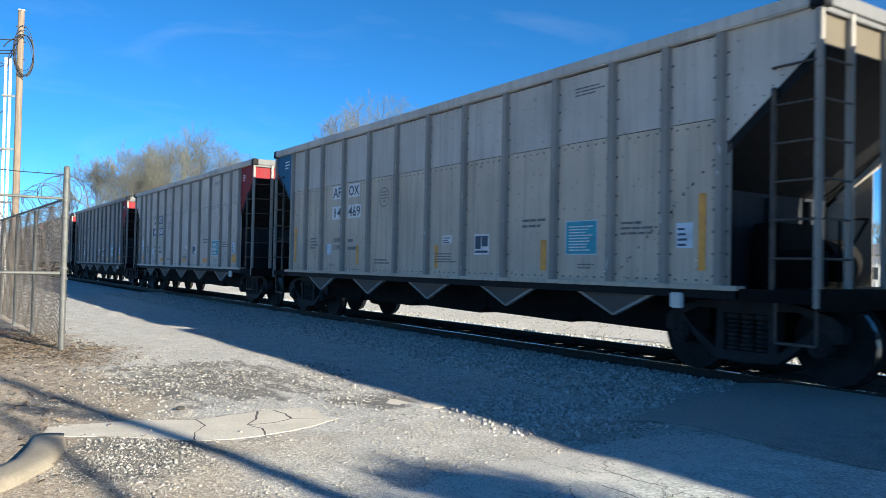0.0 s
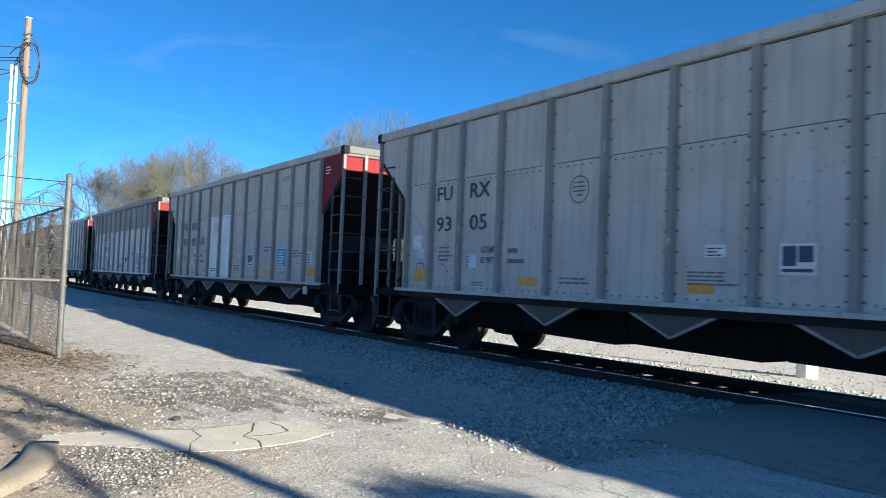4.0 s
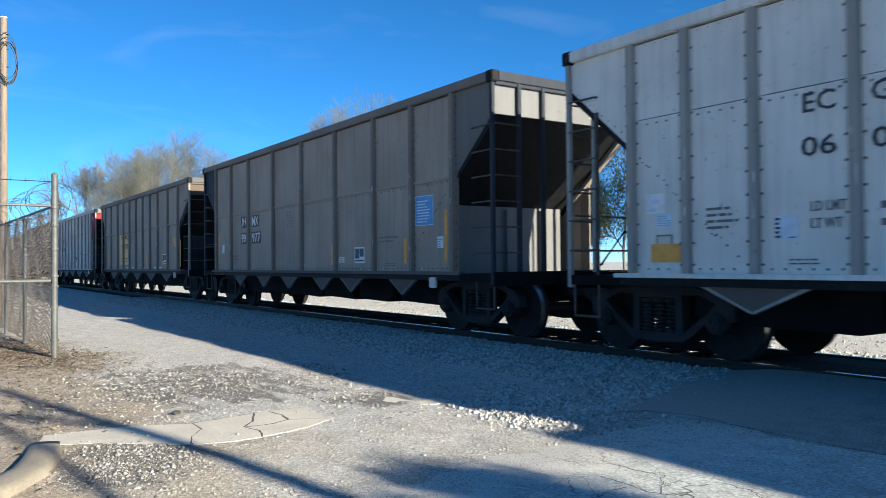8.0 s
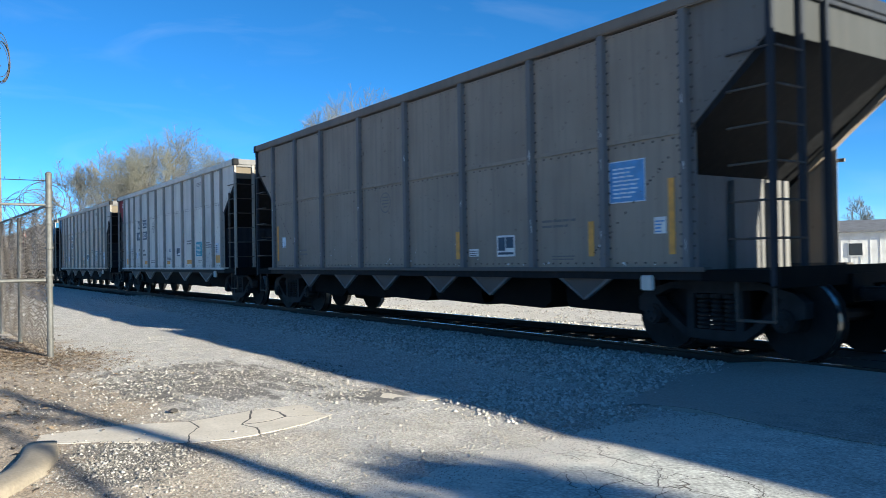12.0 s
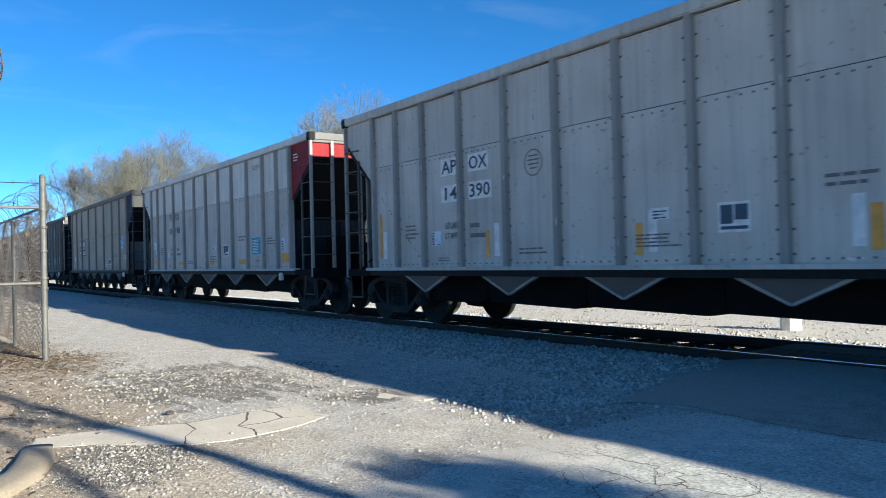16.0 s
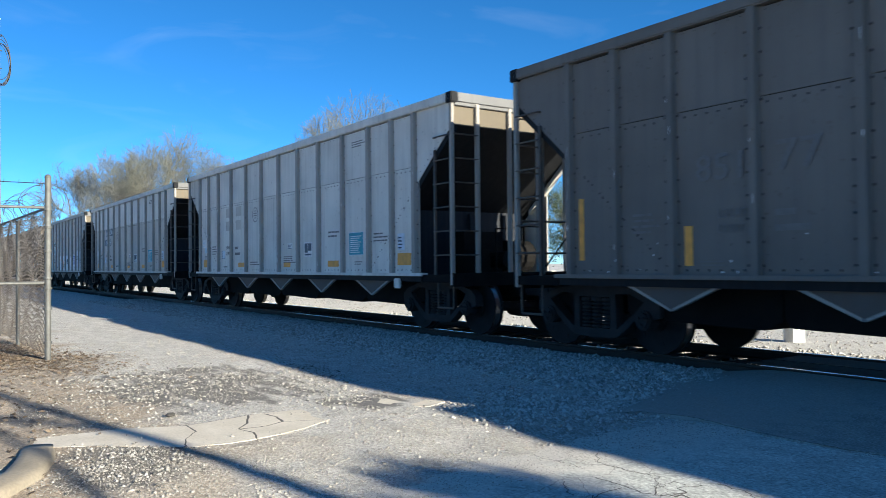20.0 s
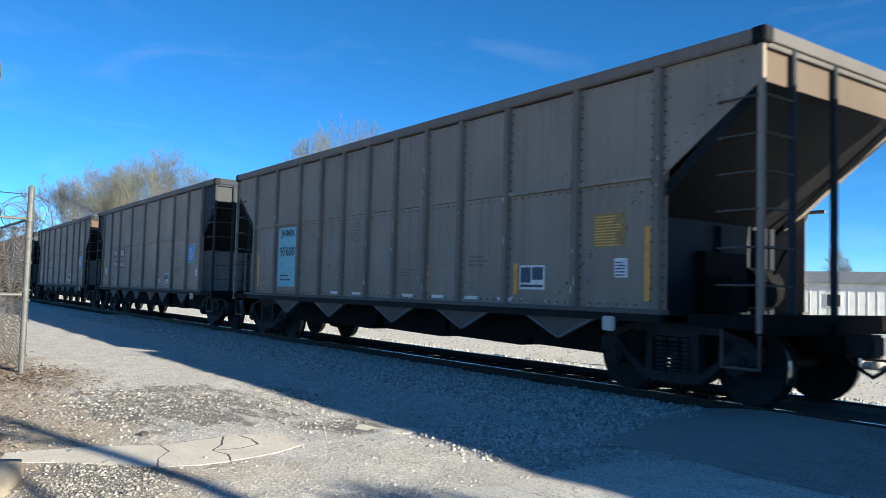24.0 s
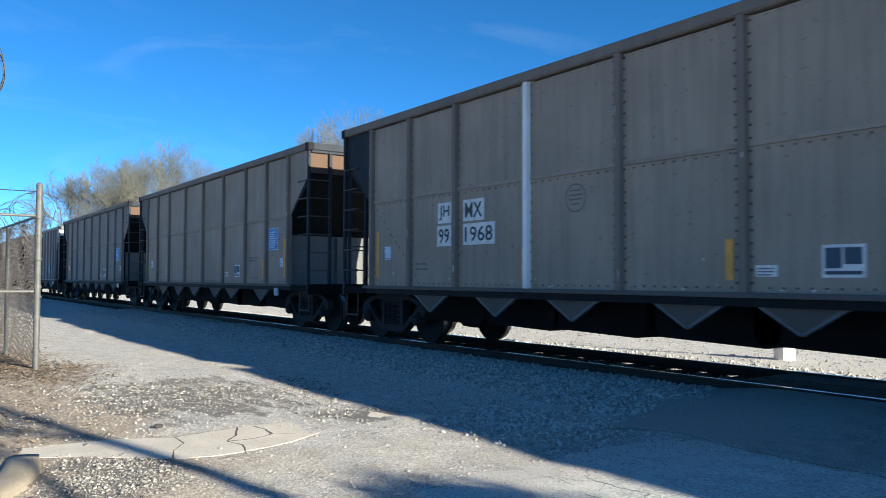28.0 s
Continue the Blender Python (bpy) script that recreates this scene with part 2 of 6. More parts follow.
def ground_material():
    """Pale gravel fines, with brown dirt towards the fence and greyer stone by the track."""
    m, tr, b = nodes_of("gravel_ground")
    big = noise_at(tr, 0.55, shift=False, detail=8)
    mid = noise_at(tr, 3.5, shift=False, detail=8)
    fine = noise_at(tr, 42, shift=False, detail=10)
    grit = tr.nodes.new("ShaderNodeTexVoronoi")
    grit.inputs["Scale"].default_value = 58
    co = tr.nodes.new("ShaderNodeTexCoord")
    tr.links.new(co.outputs["Object"], grit.inputs["Vector"])
    sep = tr.nodes.new("ShaderNodeSeparateXYZ")
    tr.links.new(co.outputs["Object"], sep.inputs[0])

    def span(out, a, bb):
        r = tr.nodes.new("ShaderNodeMapRange")
        r.inputs["From Min"].default_value, r.inputs["From Max"].default_value = a, bb
        tr.links.new(out, r.inputs["Value"])
        return r.outputs["Result"]

    def mathed(op, a, c):
        n = tr.nodes.new("ShaderNodeMath")
        n.operation = op
        for sock, v in ((n.inputs[0], a), (n.inputs[1], c)):
            if hasattr(v, "node"):
                tr.links.new(v, sock)
            else:
                sock.default_value = v
        return n.outputs[0]
    pale = mixed(tr, ramp(tr, mid.outputs[0], 0.35, 0.68), (0.61, 0.585, 0.545), (0.46, 0.44, 0.405))
    dirt = mixed(tr, ramp(tr, mid.outputs[0], 0.35, 0.7), (0.46, 0.375, 0.285), (0.34, 0.268, 0.195))
    # dirt: a belt from the fence to the foreground on the field side
    side = span(sep.outputs["Y"], 2.9, 1.2)
    rough_edge = mathed("ADD", side, mathed("MULTIPLY", mathed("SUBTRACT", big.outputs[0], 0.5), 2.2))
    col = mixed(tr, ramp(tr, rough_edge, 0.35, 0.8), pale, dirt)
    # greyer stone dust beside the track
    near = mathed("ADD", span(sep.outputs["Y"], 4.6, 6.4), mathed("MULTIPLY", mathed("SUBTRACT", big.outputs[0], 0.5), 1.2))
    col = mixed(tr, ramp(tr, near, 0.2, 0.8), col, (0.60, 0.575, 0.53))
    # where the ground was scraped open it lies dark in streaks along the track
    rip = noise_at(tr, 1.0, stretch=(1.6, 5.5, 1), shift=False, detail=10)
    def spot(x, y, rx, ry):
        dx = mathed("DIVIDE", mathed("SUBTRACT", sep.outputs["X"], x), rx)
        dy = mathed("DIVIDE", mathed("SUBTRACT", sep.outputs["Y"], y), ry)
        return mathed("MAXIMUM", mathed("SUBTRACT", 1.0, mathed("ADD", mathed("MULTIPLY", dx, dx), mathed("MULTIPLY", dy, dy))), -1.2)
    open_soil = mathed("MAXIMUM", mathed("MAXIMUM", spot(-9.0, 2.75, 1.7, 1.25), spot(-6.9, 3.75, 0.5, 0.45)), mathed("MAXIMUM", spot(-5.8, 1.3, 0.75, 0.5), spot(-8.2, 0.95, 0.7, 0.3)))
    scraped = ramp(tr, mathed("ADD", mathed("MULTIPLY", open_soil, 0.2), rip.outputs[0]), 0.48, 0.63, (0, 0, 0), (0.9, 0.9, 0.9))
    col = mixed(tr, 1.0, col, ramp(tr, fine.outputs[0], 0.3, 0.72, (0.5,) * 3, (1.2,) * 3), "MULTIPLY")
    col = mixed(tr, scraped, col, (0.125, 0.118, 0.11))
    col = mixed(tr, 0.85, col, ramp(tr, grit.outputs["Color"], 0.0, 1.0, (0.62,) * 3, (1.3,) * 3), "MULTIPLY")
    tr.links.new(col, b.inputs["Base Color"])
    b.inputs["Roughness"].default_value = 0.95
    h = mathed("ADD", mathed("MULTIPLY", grit.outputs["Distance"], -0.9), fine.outputs[0])
    bump(tr, b, h, 0.55, 0.012)
    return m


def asphalt_material(title="worn_asphalt", tone=1.0):
    """Worn grey road surface with chips, patches and a net of cracks."""
    m, tr, b = nodes_of(title)
    big = noise_at(tr, 0.7, shift=False, detail=8)
    mid = noise_at(tr, 4.0, shift=False, detail=8)
    fine = noise_at(tr, 48, shift=False, detail=8)
    co = tr.nodes.new("ShaderNodeTexCoord")
    warp = mixed(tr, 0.12, co.outputs["Object"], mid.outputs["Color"], "ADD")

    def cracks(scale, width):
        v = tr.nodes.new("ShaderNodeTexVoronoi")
        v.feature = "DISTANCE_TO_EDGE"
        v.inputs["Scale"].default_value = scale
        tr.links.new(warp, v.inputs["Vector"])
        return ramp(tr, v.outputs["Distance"], 0.0, width, (1, 1, 1), (0, 0, 0))
    col = mixed(tr, ramp(tr, big.outputs[0], 0.35, 0.65), [c * tone for c in (0.635, 0.645, 0.60)], [c * tone for c in (0.53, 0.54, 0.505)])
    col = mixed(tr, 1.0, col, ramp(tr, mid.outputs[0], 0.3, 0.75, (0.8,) * 3, (1.15,) * 3), "MULTIPLY")
    col = mixed(tr, 1.0, col, ramp(tr, fine.outputs[0], 0.28, 0.75, (0.5,) * 3, (1.3,) * 3), "MULTIPLY")
    # gravel fines lie over the edge of the sheet
    sep = tr.nodes.new("ShaderNodeSeparateXYZ")
    tr.links.new(co.outputs["Object"], sep.inputs[0])
    edge = tr.nodes.new("ShaderNodeMapRange")
    edge.inputs["From Min"].default_value, edge.inputs["From Max"].default_value = -2.9, -4.4
    tr.links.new(sep.outputs["X"], edge.inputs["Value"])
    drift = tr.nodes.new("ShaderNodeMath")
    drift.operation = "MULTIPLY_ADD"
    drift.inputs[1].default_value = 1.4
    drift.inputs[2].default_value = -0.7
    tr.links.new(mid.outputs[0], drift.inputs[0])
    both = tr.nodes.new("ShaderNodeMath")
    tr.links.new(edge.outputs["Result"], both.inputs[0])
    tr.links.new(drift.outputs[0], both.inputs[1])
    grit = tr.nodes.new("ShaderNodeTexVoronoi")
    grit.inputs["Scale"].default_value = 70
    tr.links.new(co.outputs["Object"], grit.inputs["Vector"])
    col = mixed(tr, ramp(tr, both.outputs[0], 0.3, 0.7), col, [c * max(tone, 0.5) for c in (0.58, 0.55, 0.50)])
    col = mixed(tr, 0.7, col, ramp(tr, grit.outputs["Color"], 0.0, 1.0, (0.72,) * 3, (1.22,) * 3), "MULTIPLY")
    # fine crazing where the surface has broken up, and faintly elsewhere
    def away(axis, mid, half):
        a = tr.nodes.new("ShaderNodeMath")
        a.operation = "SUBTRACT"
        a.inputs[1].default_value = mid
        tr.links.new(sep.outputs[axis], a.inputs[0])
        d = tr.nodes.new("ShaderNodeMath")
        d.operation = "DIVIDE"
        d.inputs[1].default_value = half
        tr.links.new(a.outputs[0], d.inputs[0])
        q = tr.nodes.new("ShaderNodeMath")
        q.operation = "POWER"
        q.inputs[1].default_value = 2.0
        tr.links.new(d.outputs[0], q.inputs[0])
        return q.outputs[0]
    off = tr.nodes.new("ShaderNodeMath")
    tr.links.new(away("X", -3.1, 1.3), off.inputs[0])
    tr.links.new(away("Y", 3.55, 0.75), off.inputs[1])
    where = mixed(tr, 1.0, ramp(tr, off.outputs[0], 0.5, 1.1, (1, 1, 1), (0, 0, 0)), ramp(tr, big.outputs[0], 0.58, 0.64), "LIGHTEN")
    net = mixed(tr, 1.0, cracks(2.3, 0.009), where, "MULTIPLY")
    col = mixed(tr, net, col, (0.20, 0.19, 0.178))
    tr.links.new(col, b.inputs["Base Color"])
    b.inputs["Roughness"].default_value = 0.85
    rough = mixed(tr, 0.6, fine.outputs[0], ramp(tr, grit.outputs["Distance"], 0.0, 0.9, (1, 1, 1), (0, 0, 0)))
    h = mixed(tr, net, rough, (-2, -2, -2))
    bump(tr, b, h, 0.32, 0.006)
    return m


GROUND = ground_material()
ASPHALT = asphalt_material()
PATCH = asphalt_material("newer_asphalt", 0.57)


# ---- mesh tools ----
def box(bm, x0, x1, y0, y1, z0, z1):
    m = Matrix.LocRotScale(((x0 + x1) / 2, (y0 + y1) / 2, (z0 + z1) / 2), None, (abs(x1 - x0), abs(y1 - y0), abs(z1 - z0)))
    bmesh.ops.create_cube(bm, size=1, matrix=m)


def slab(bm, outline, y0, y1):
    """An outline in x and z, given thickness in y."""
    a = [bm.verts.new((x, y0, z)) for x, z in outline]
    b = [bm.verts.new((x, y1, z)) for x, z in outline]
    n = len(outline)
    bm.faces.new(a)
    bm.faces.new(b[::-1])
    for i in range(n):
        bm.faces.new((a[i], b[i], b[(i + 1) % n], a[(i + 1) % n]))


def plate(bm, outline, z0, z1):
    """An outline in x and y, given thickness in z."""
    a = [bm.verts.new((x, y, z0)) for x, y in outline]
    b = [bm.verts.new((x, y, z1)) for x, y in outline]
    n = len(outline)
    bm.faces.new(a[::-1])
    bm.faces.new(b)
    for i in range(n):
        bm.faces.new((a[i], a[(i + 1) % n], b[(i + 1) % n], b[i]))


def tube(bm, p, q, r0, r1=None, n=8):
    p, q = Vector(p), Vector(q)
    d = q - p
    m = Matrix.Translation((p + q) / 2) @ d.to_track_quat("Z", "Y").to_matrix().to_4x4()
    bmesh.ops.create_cone(bm, cap_ends=True, segments=n, radius1=r0, radius2=r0 if r1 is None else r1, depth=d.length, matrix=m)


def pipe(bm, pts, r, n=6):
    """One bent round bar through the points."""
    pts = [Vector(p) for p in pts]
    rings = []
    for i, p in enumerate(pts):
        d = (pts[min(i + 1, len(pts) - 1)] - pts[max(i - 1, 0)]).normalized()
        if d.length < 0.5:
            d = (pts[1] - pts[0]).normalized()
        u = d.cross(Vector((0, 1, 0)) if abs(d.y) < 0.9 else Vector((1, 0, 0))).normalized()
        w = d.cross(u)
        rings.append([bm.verts.new(p + r * (u * math.cos(6.283 * k / n) + w * math.sin(6.283 * k / n))) for k in range(n)])
    for a, b in zip(rings, rings[1:]):
        for k in range(n):
            m = (k + 1) % n
            bm.faces.new((a[k], a[m], b[m], b[k]))
    bm.faces.new(rings[0][::-1])
    bm.faces.new(rings[-1])


def finish(bm, name, bevel=0.0):
    if bevel:
        bmesh.ops.bevel(bm, geom=bm.edges[:], offset=bevel, segments=2, affect="EDGES", clamp_overlap=True)
    bmesh.ops.recalc_face_normals(bm, faces=bm.faces[:])
    me = bpy.data.meshes.new(name)
    bm.to_mesh(me)
    bm.free()
    me.materials.append(None)
    return me


def put(name, me, material, parent=None, label=""):
    """An object on a mesh that others may share, with a material of its own."""
    ob = new(name, me)
    ob.material_slots[0].link = "OBJECT"
    ob.material_slots[0].material = material
    ob.parent = parent
    if label:
        ob["label"] = label
    return ob


def part(name, bm, material, parent=None, label="", bevel=0.0):
    return put(name, finish(bm, name, bevel), material, parent, label)


SHARED = {}


def shared(key, build, bevel=0.0):
    """The mesh for key, built once."""
    if key not in SHARED:
        bm = bmesh.new()
        build(bm)
        SHARED[key] = finish(bm, str(key[0]), bevel)
    return SHARED[key]


def loose(name, verts, faces, material, label="", category="", kind="stuff", parent=None):
    """One mesh from arrays of many small pieces (faces all with the same number of corners)."""
    me = bpy.data.meshes.new(name)
    verts, faces = np.asarray(verts, np.float32), np.asarray(faces, np.int32)
    k = faces.shape[1]
    me.vertices.add(len(verts))
    me.vertices.foreach_set("co", verts.ravel())
    me.loops.add(faces.size)
    me.loops.foreach_set("vertex_index", faces.ravel())
    me.polygons.add(len(faces))
    me.polygons.foreach_set("loop_start", np.arange(0, faces.size, k, dtype=np.int32))
    me.update(calc_edges=True)
    me.materials.append(None)
    ob = put(name, me, material, parent)
    return tagged(ob, label, category, kind=kind)


WRITING = {}


def lettering(words):
    """The mesh of a short text in the built-in font, one unit high, its left foot at the origin."""
    if words not in WRITING:
        c = bpy.data.curves.new("lettering", "FONT")
        c.body, c.size, c.extrude, c.resolution_u, c.offset = words, 1.0, 0.002, 2, 0.008
        o = new("lettering", c)
        me = bpy.data.meshes.new_from_object(o.evaluated_get(bpy.context.evaluated_depsgraph_get()))
        bpy.data.objects.remove(o)
        co = np.empty(len(me.vertices) * 3, np.float32)
        me.vertices.foreach_get("co", co)
        co = co.reshape(-1, 3)
        lo, hi = co.min(0), co.max(0)
        co = (co - lo) / np.array([hi[0] - lo[0], hi[1] - lo[1], 1])
        me.vertices.foreach_set("co", np.stack([co[:, 0], -co[:, 2], co[:, 1]], 1).astype(np.float32).ravel())
        me.name = "lettering"
        while len(me.materials) < 1:
            me.materials.append(None)
        WRITING[words] = me
    return WRITING[words]


# all lettering that the place carries, made while the scene is still empty
for text in ("AP", "OX", "14", "469", "500", "X", "0", "1", "03", "FU", "RX", "93", "05", "10", "CN", "FX", "013", "EC", "GX", "06", "071", "JH", "MX", "99", "977",
             "97", "070", "039", "503", "432", "390", "198", "661", "851", "77", "5", "40", "92", "LD LMT", "LT WT", "JHMX", "97600", "018", "1504", "1968", "CROSSING", "RAILROAD"):
    lettering(text)


# the track lies along x; the train runs towards +x
NEAR, WIDE, RAILZ, SILL, LONG, PITCH = 7.31, 3.16, 0.14, 1.20, 14.5, 16.18
MID, HALF = NEAR + WIDE / 2, WIDE / 2


# ---- ground, road and track ----
def lie(x, y):
    """Height of the bare ground: nearly flat, rough by a few centimetres."""
    h = 0.022 * noise.noise((x * 0.9, y * 0.9, 0.3)) + 0.012 * noise.noise((x * 3.1, y * 3.1, 4.0)) - 0.015
    rough = math.exp(-((x + 9.2) ** 2 / 3.0 + (y - 2.3) ** 2 / 0.5))
    h += rough * 0.035 * noise.noise((x * 5, y * 5, 9.0))
    near = math.exp(-(((x + 6.4) / 0.85) ** 4 + ((y - 1.95) / 1.6) ** 4))
    h = h * (1 - near) - 0.0085 * near
    if 6.8 < y < 8.06:
        h += 0.035 * min(1, (y - 6.8) / 0.5)
    elif 8.06 <= y < 10.8:
        h -= 0.03
    s = min(1, max(0, (x + 5.6) / 1.6))
    h -= 0.03 * s * s * (3 - 2 * s)
    return h


def ground_sheet():
    xs = np.concatenate([[-2500, -900, -400, -200, -120, -80, -60, -48, -40, -34], np.arange(-30, 3.01, 0.14), [5, 8, 12, 20, 40, 100, 300, 900, 2500]])
    ys = np.concatenate([[-2500, -900, -300, -100, -40, -15, -6, -2], np.arange(-0.6, 8.01, 0.12), [8.6, 9.4, 10.2, 11, 12, 13.5, 15, 18, 22, 30, 45, 70, 120, 300, 900, 2500]])
    v = [(x, y, lie(x, y) if -31 < x < 4 and -1 < y < 12 else -0.015) for x in xs for y in ys]
    n = len(ys)
    f = [(i * n + j, (i + 1) * n + j, (i + 1) * n + j + 1, i * n + j + 1) for i in range(len(xs) - 1) for j in range(n - 1)]
    ob = loose("ground", v, f, GROUND, "pale trodden gravel and dirt beside the railway track", "ground", "structure")
    for p in ob.data.polygons:
        p.use_smooth = True


ground_sheet()


def road_edge(y):
    """The ragged edge of the asphalt towards the gravel."""
    base = -4.15 - 0.55 * min(1, max(0, (y - 1.5) / 1.6)) - 0.25 * math.exp(-(y - 4.9) ** 2)
    return base + 0.16 * noise.noise((0, y * 1.3, 5)) + 0.06 * noise.noise((0, y * 6, 2))


def road_inner(y):
    return road_edge(y) + 0.85 + 0.08 * noise.noise((3, y * 3, 1))


def road_top(x, y):
    """Height of the asphalt sheet."""
    a, b = road_edge(y), road_inner(y)
    return -0.06 + 0.048 * (x - a) / (b - a) if x < b else -0.012 + 0.016 * (x - b) / (11.0 - b)


def road():
    """The crossing road: a thin worn sheet with a ragged edge towards the gravel, in two lifts."""
    bm = bmesh.new()
    edge = [(road_edge(y), y) for y in np.concatenate([[-90, -40, -20, -10, -5], np.arange(-3.0, 7.9, 0.11)])]
    inner = [(road_inner(y), y) for x, y in edge]
    far = [(11.0, y) for x, y in edge]
    rows = [[bm.verts.new((x, y, z)) for x, y in line] for line, z in ((edge, -0.06), (inner, -0.012), (far, 0.004))]
    for a, b in zip(rows, rows[1:]):
        for i in range(len(a) - 1):
            bm.faces.new((a[i], b[i], b[i + 1], a[i + 1]))
    tagged(part("road", bm, ASPHALT), "worn cracked grey asphalt at the level crossing", "road", kind="structure")
    # a newer lift beside the track
    bm = bmesh.new()
    out = [(-4.87, 5.2), (-4.76, 5.46), (-4.52, 5.51), (-4.33, 5.63), (-4.04, 5.58), (-3.76, 5.52), (-3.59, 5.44), (-3.2, 5.5), (-1.2, 5.6), (3, 5.7), (11, 5.8), (11, 7.85), (-4.2, 7.85), (-4.9, 7.6), (-5.3, 6.8), (-5.2, 6.0)]
    fine = []
    for (x0, y0), (x1, y1) in zip(out, out[1:] + out[:1]):
        n = max(1, int(math.hypot(x1 - x0, y1 - y0) / 0.25)) if max(x0, x1) < 4 else 1
        for i in range(n):
            s = i / n
            x, y = x0 + (x1 - x0) * s, y0 + (y1 - y0) * s
            fine.append((x + 0.07 * noise.noise((x * 2, y * 2, 8)), y + 0.07 * noise.noise((x * 2, y * 2, 3))))
    plate(bm, fine, -0.05, 0.0025)
    tagged(part("road_patch", bm, PATCH, bevel=0.0), "dark asphalt patch laid up to the rail", "road", kind="structure")
    # the asphalt is drawn up to the head of the near rail
    bm = bmesh.new()
    rows = []
    for y, z in ((6.1, -0.02), (6.7, 0.012), (7.3, 0.05), (7.75, 0.088), (8.055, RAILZ - 0.018), (8.055, -0.05)):
        rows.append([bm.verts.new((x + (0.5 * noise.noise((x, y * 2, 2)) - 0.4 if i == 0 else 0), y + 0.04 * noise.noise((x * 1.3, y, 7)) * (y < 8), -0.03 + (z + 0.03) * min(1, max(0, (x + 6.3) / 1.2)) + 0.012 * noise.noise((x * 2.2, y * 2, 4)) * (y < 8))) for i, x in enumerate((-6.1, -5.8, -5.5, -5.2, -4.9, -4.7, -4.4, -4.1, -3.8, -3.4, -3.0, -2.6, -2.2, -1.8, -1.4, -1.0, 0.0, 2.0, 5.0, 11.0))])
    for a, b in zip(rows, rows[1:]):
        for i in range(len(a) - 1):
            bm.faces.new((a[i], a[i + 1], b[i + 1], b[i]))
    tagged(part("crossing_apron", bm, PATCH), "dark asphalt ramped up to the near rail", "road", kind="structure")
    bm = bmesh.new()
    box(bm, -4.2, 14, 10.05, 40, -0.02, 0.02)
    tagged(part("road", bm, ASPHALT), "worn grey asphalt road beyond the track", "road", kind="structure")
    for y0, y1 in ((MID - 0.66, MID - 0.02), (MID + 0.02, MID + 0.66)):
        bm = bmesh.new()
        box(bm, -5.7, 10, y0, y1, -0.02, RAILZ - 0.02)
        tagged(part("crossing_panel", bm, TIE, bevel=0.01), "dark timber crossing panel between the rails", "panel", kind="structure")


road()

RAIL = ((-0.07, 0.0), (0.07, 0.0), (0.07, 0.012), (0.012, 0.03), (0.012, 0.10), (0.036, 0.112), (0.036, 0.138), (0.03, 0.14), (-0.03, 0.14), (-0.036, 0.138), (-0.036, 0.112), (-0.012, 0.10), (-0.012, 0.03), (-0.07, 0.012))
for s in (-1, 1):
    bm = bmesh.new()
    a = [bm.verts.new((-540, MID + s * 0.755 + y, z)) for y, z in RAIL]
    b = [bm.verts.new((420, MID + s * 0.755 + y, z)) for y, z in RAIL]
    for i in range(len(RAIL)):
        j = (i + 1) % len(RAIL)
        bm.faces.new((a[i], a[j], b[j], b[i]))
    rail = tagged(part("rail", bm, RAILSIDE), "rusty steel rail with a bright worn head", "rail", kind="structure")
    bm = bmesh.new()
    box(bm, -540, 420, MID + s * 0.755 - 0.026, MID + s * 0.755 + 0.026, 0.1395, 0.1415)
    part("running_surface", bm, RAILTOP, rail)

track = tagged(new("track_bed"), "dark wooden railway ties bedded in ballast", "track", kind="structure")
bm = bmesh.new()
box(bm, -0.11, 0.11, MID - 1.28, MID + 1.28, -0.12, 0.004)
tie = finish(bm, "tie", 0.01)
for i in range(150):
    o = put("tie", tie, TIE, track)
    o.location = (-4.3 - 0.5 * i + random.uniform(-0.03, 0.03), random.uniform(-0.04, 0.04), random.uniform(-0.01, 0.006))
    o.rotation_euler.z = random.uniform(-0.01, 0.01)


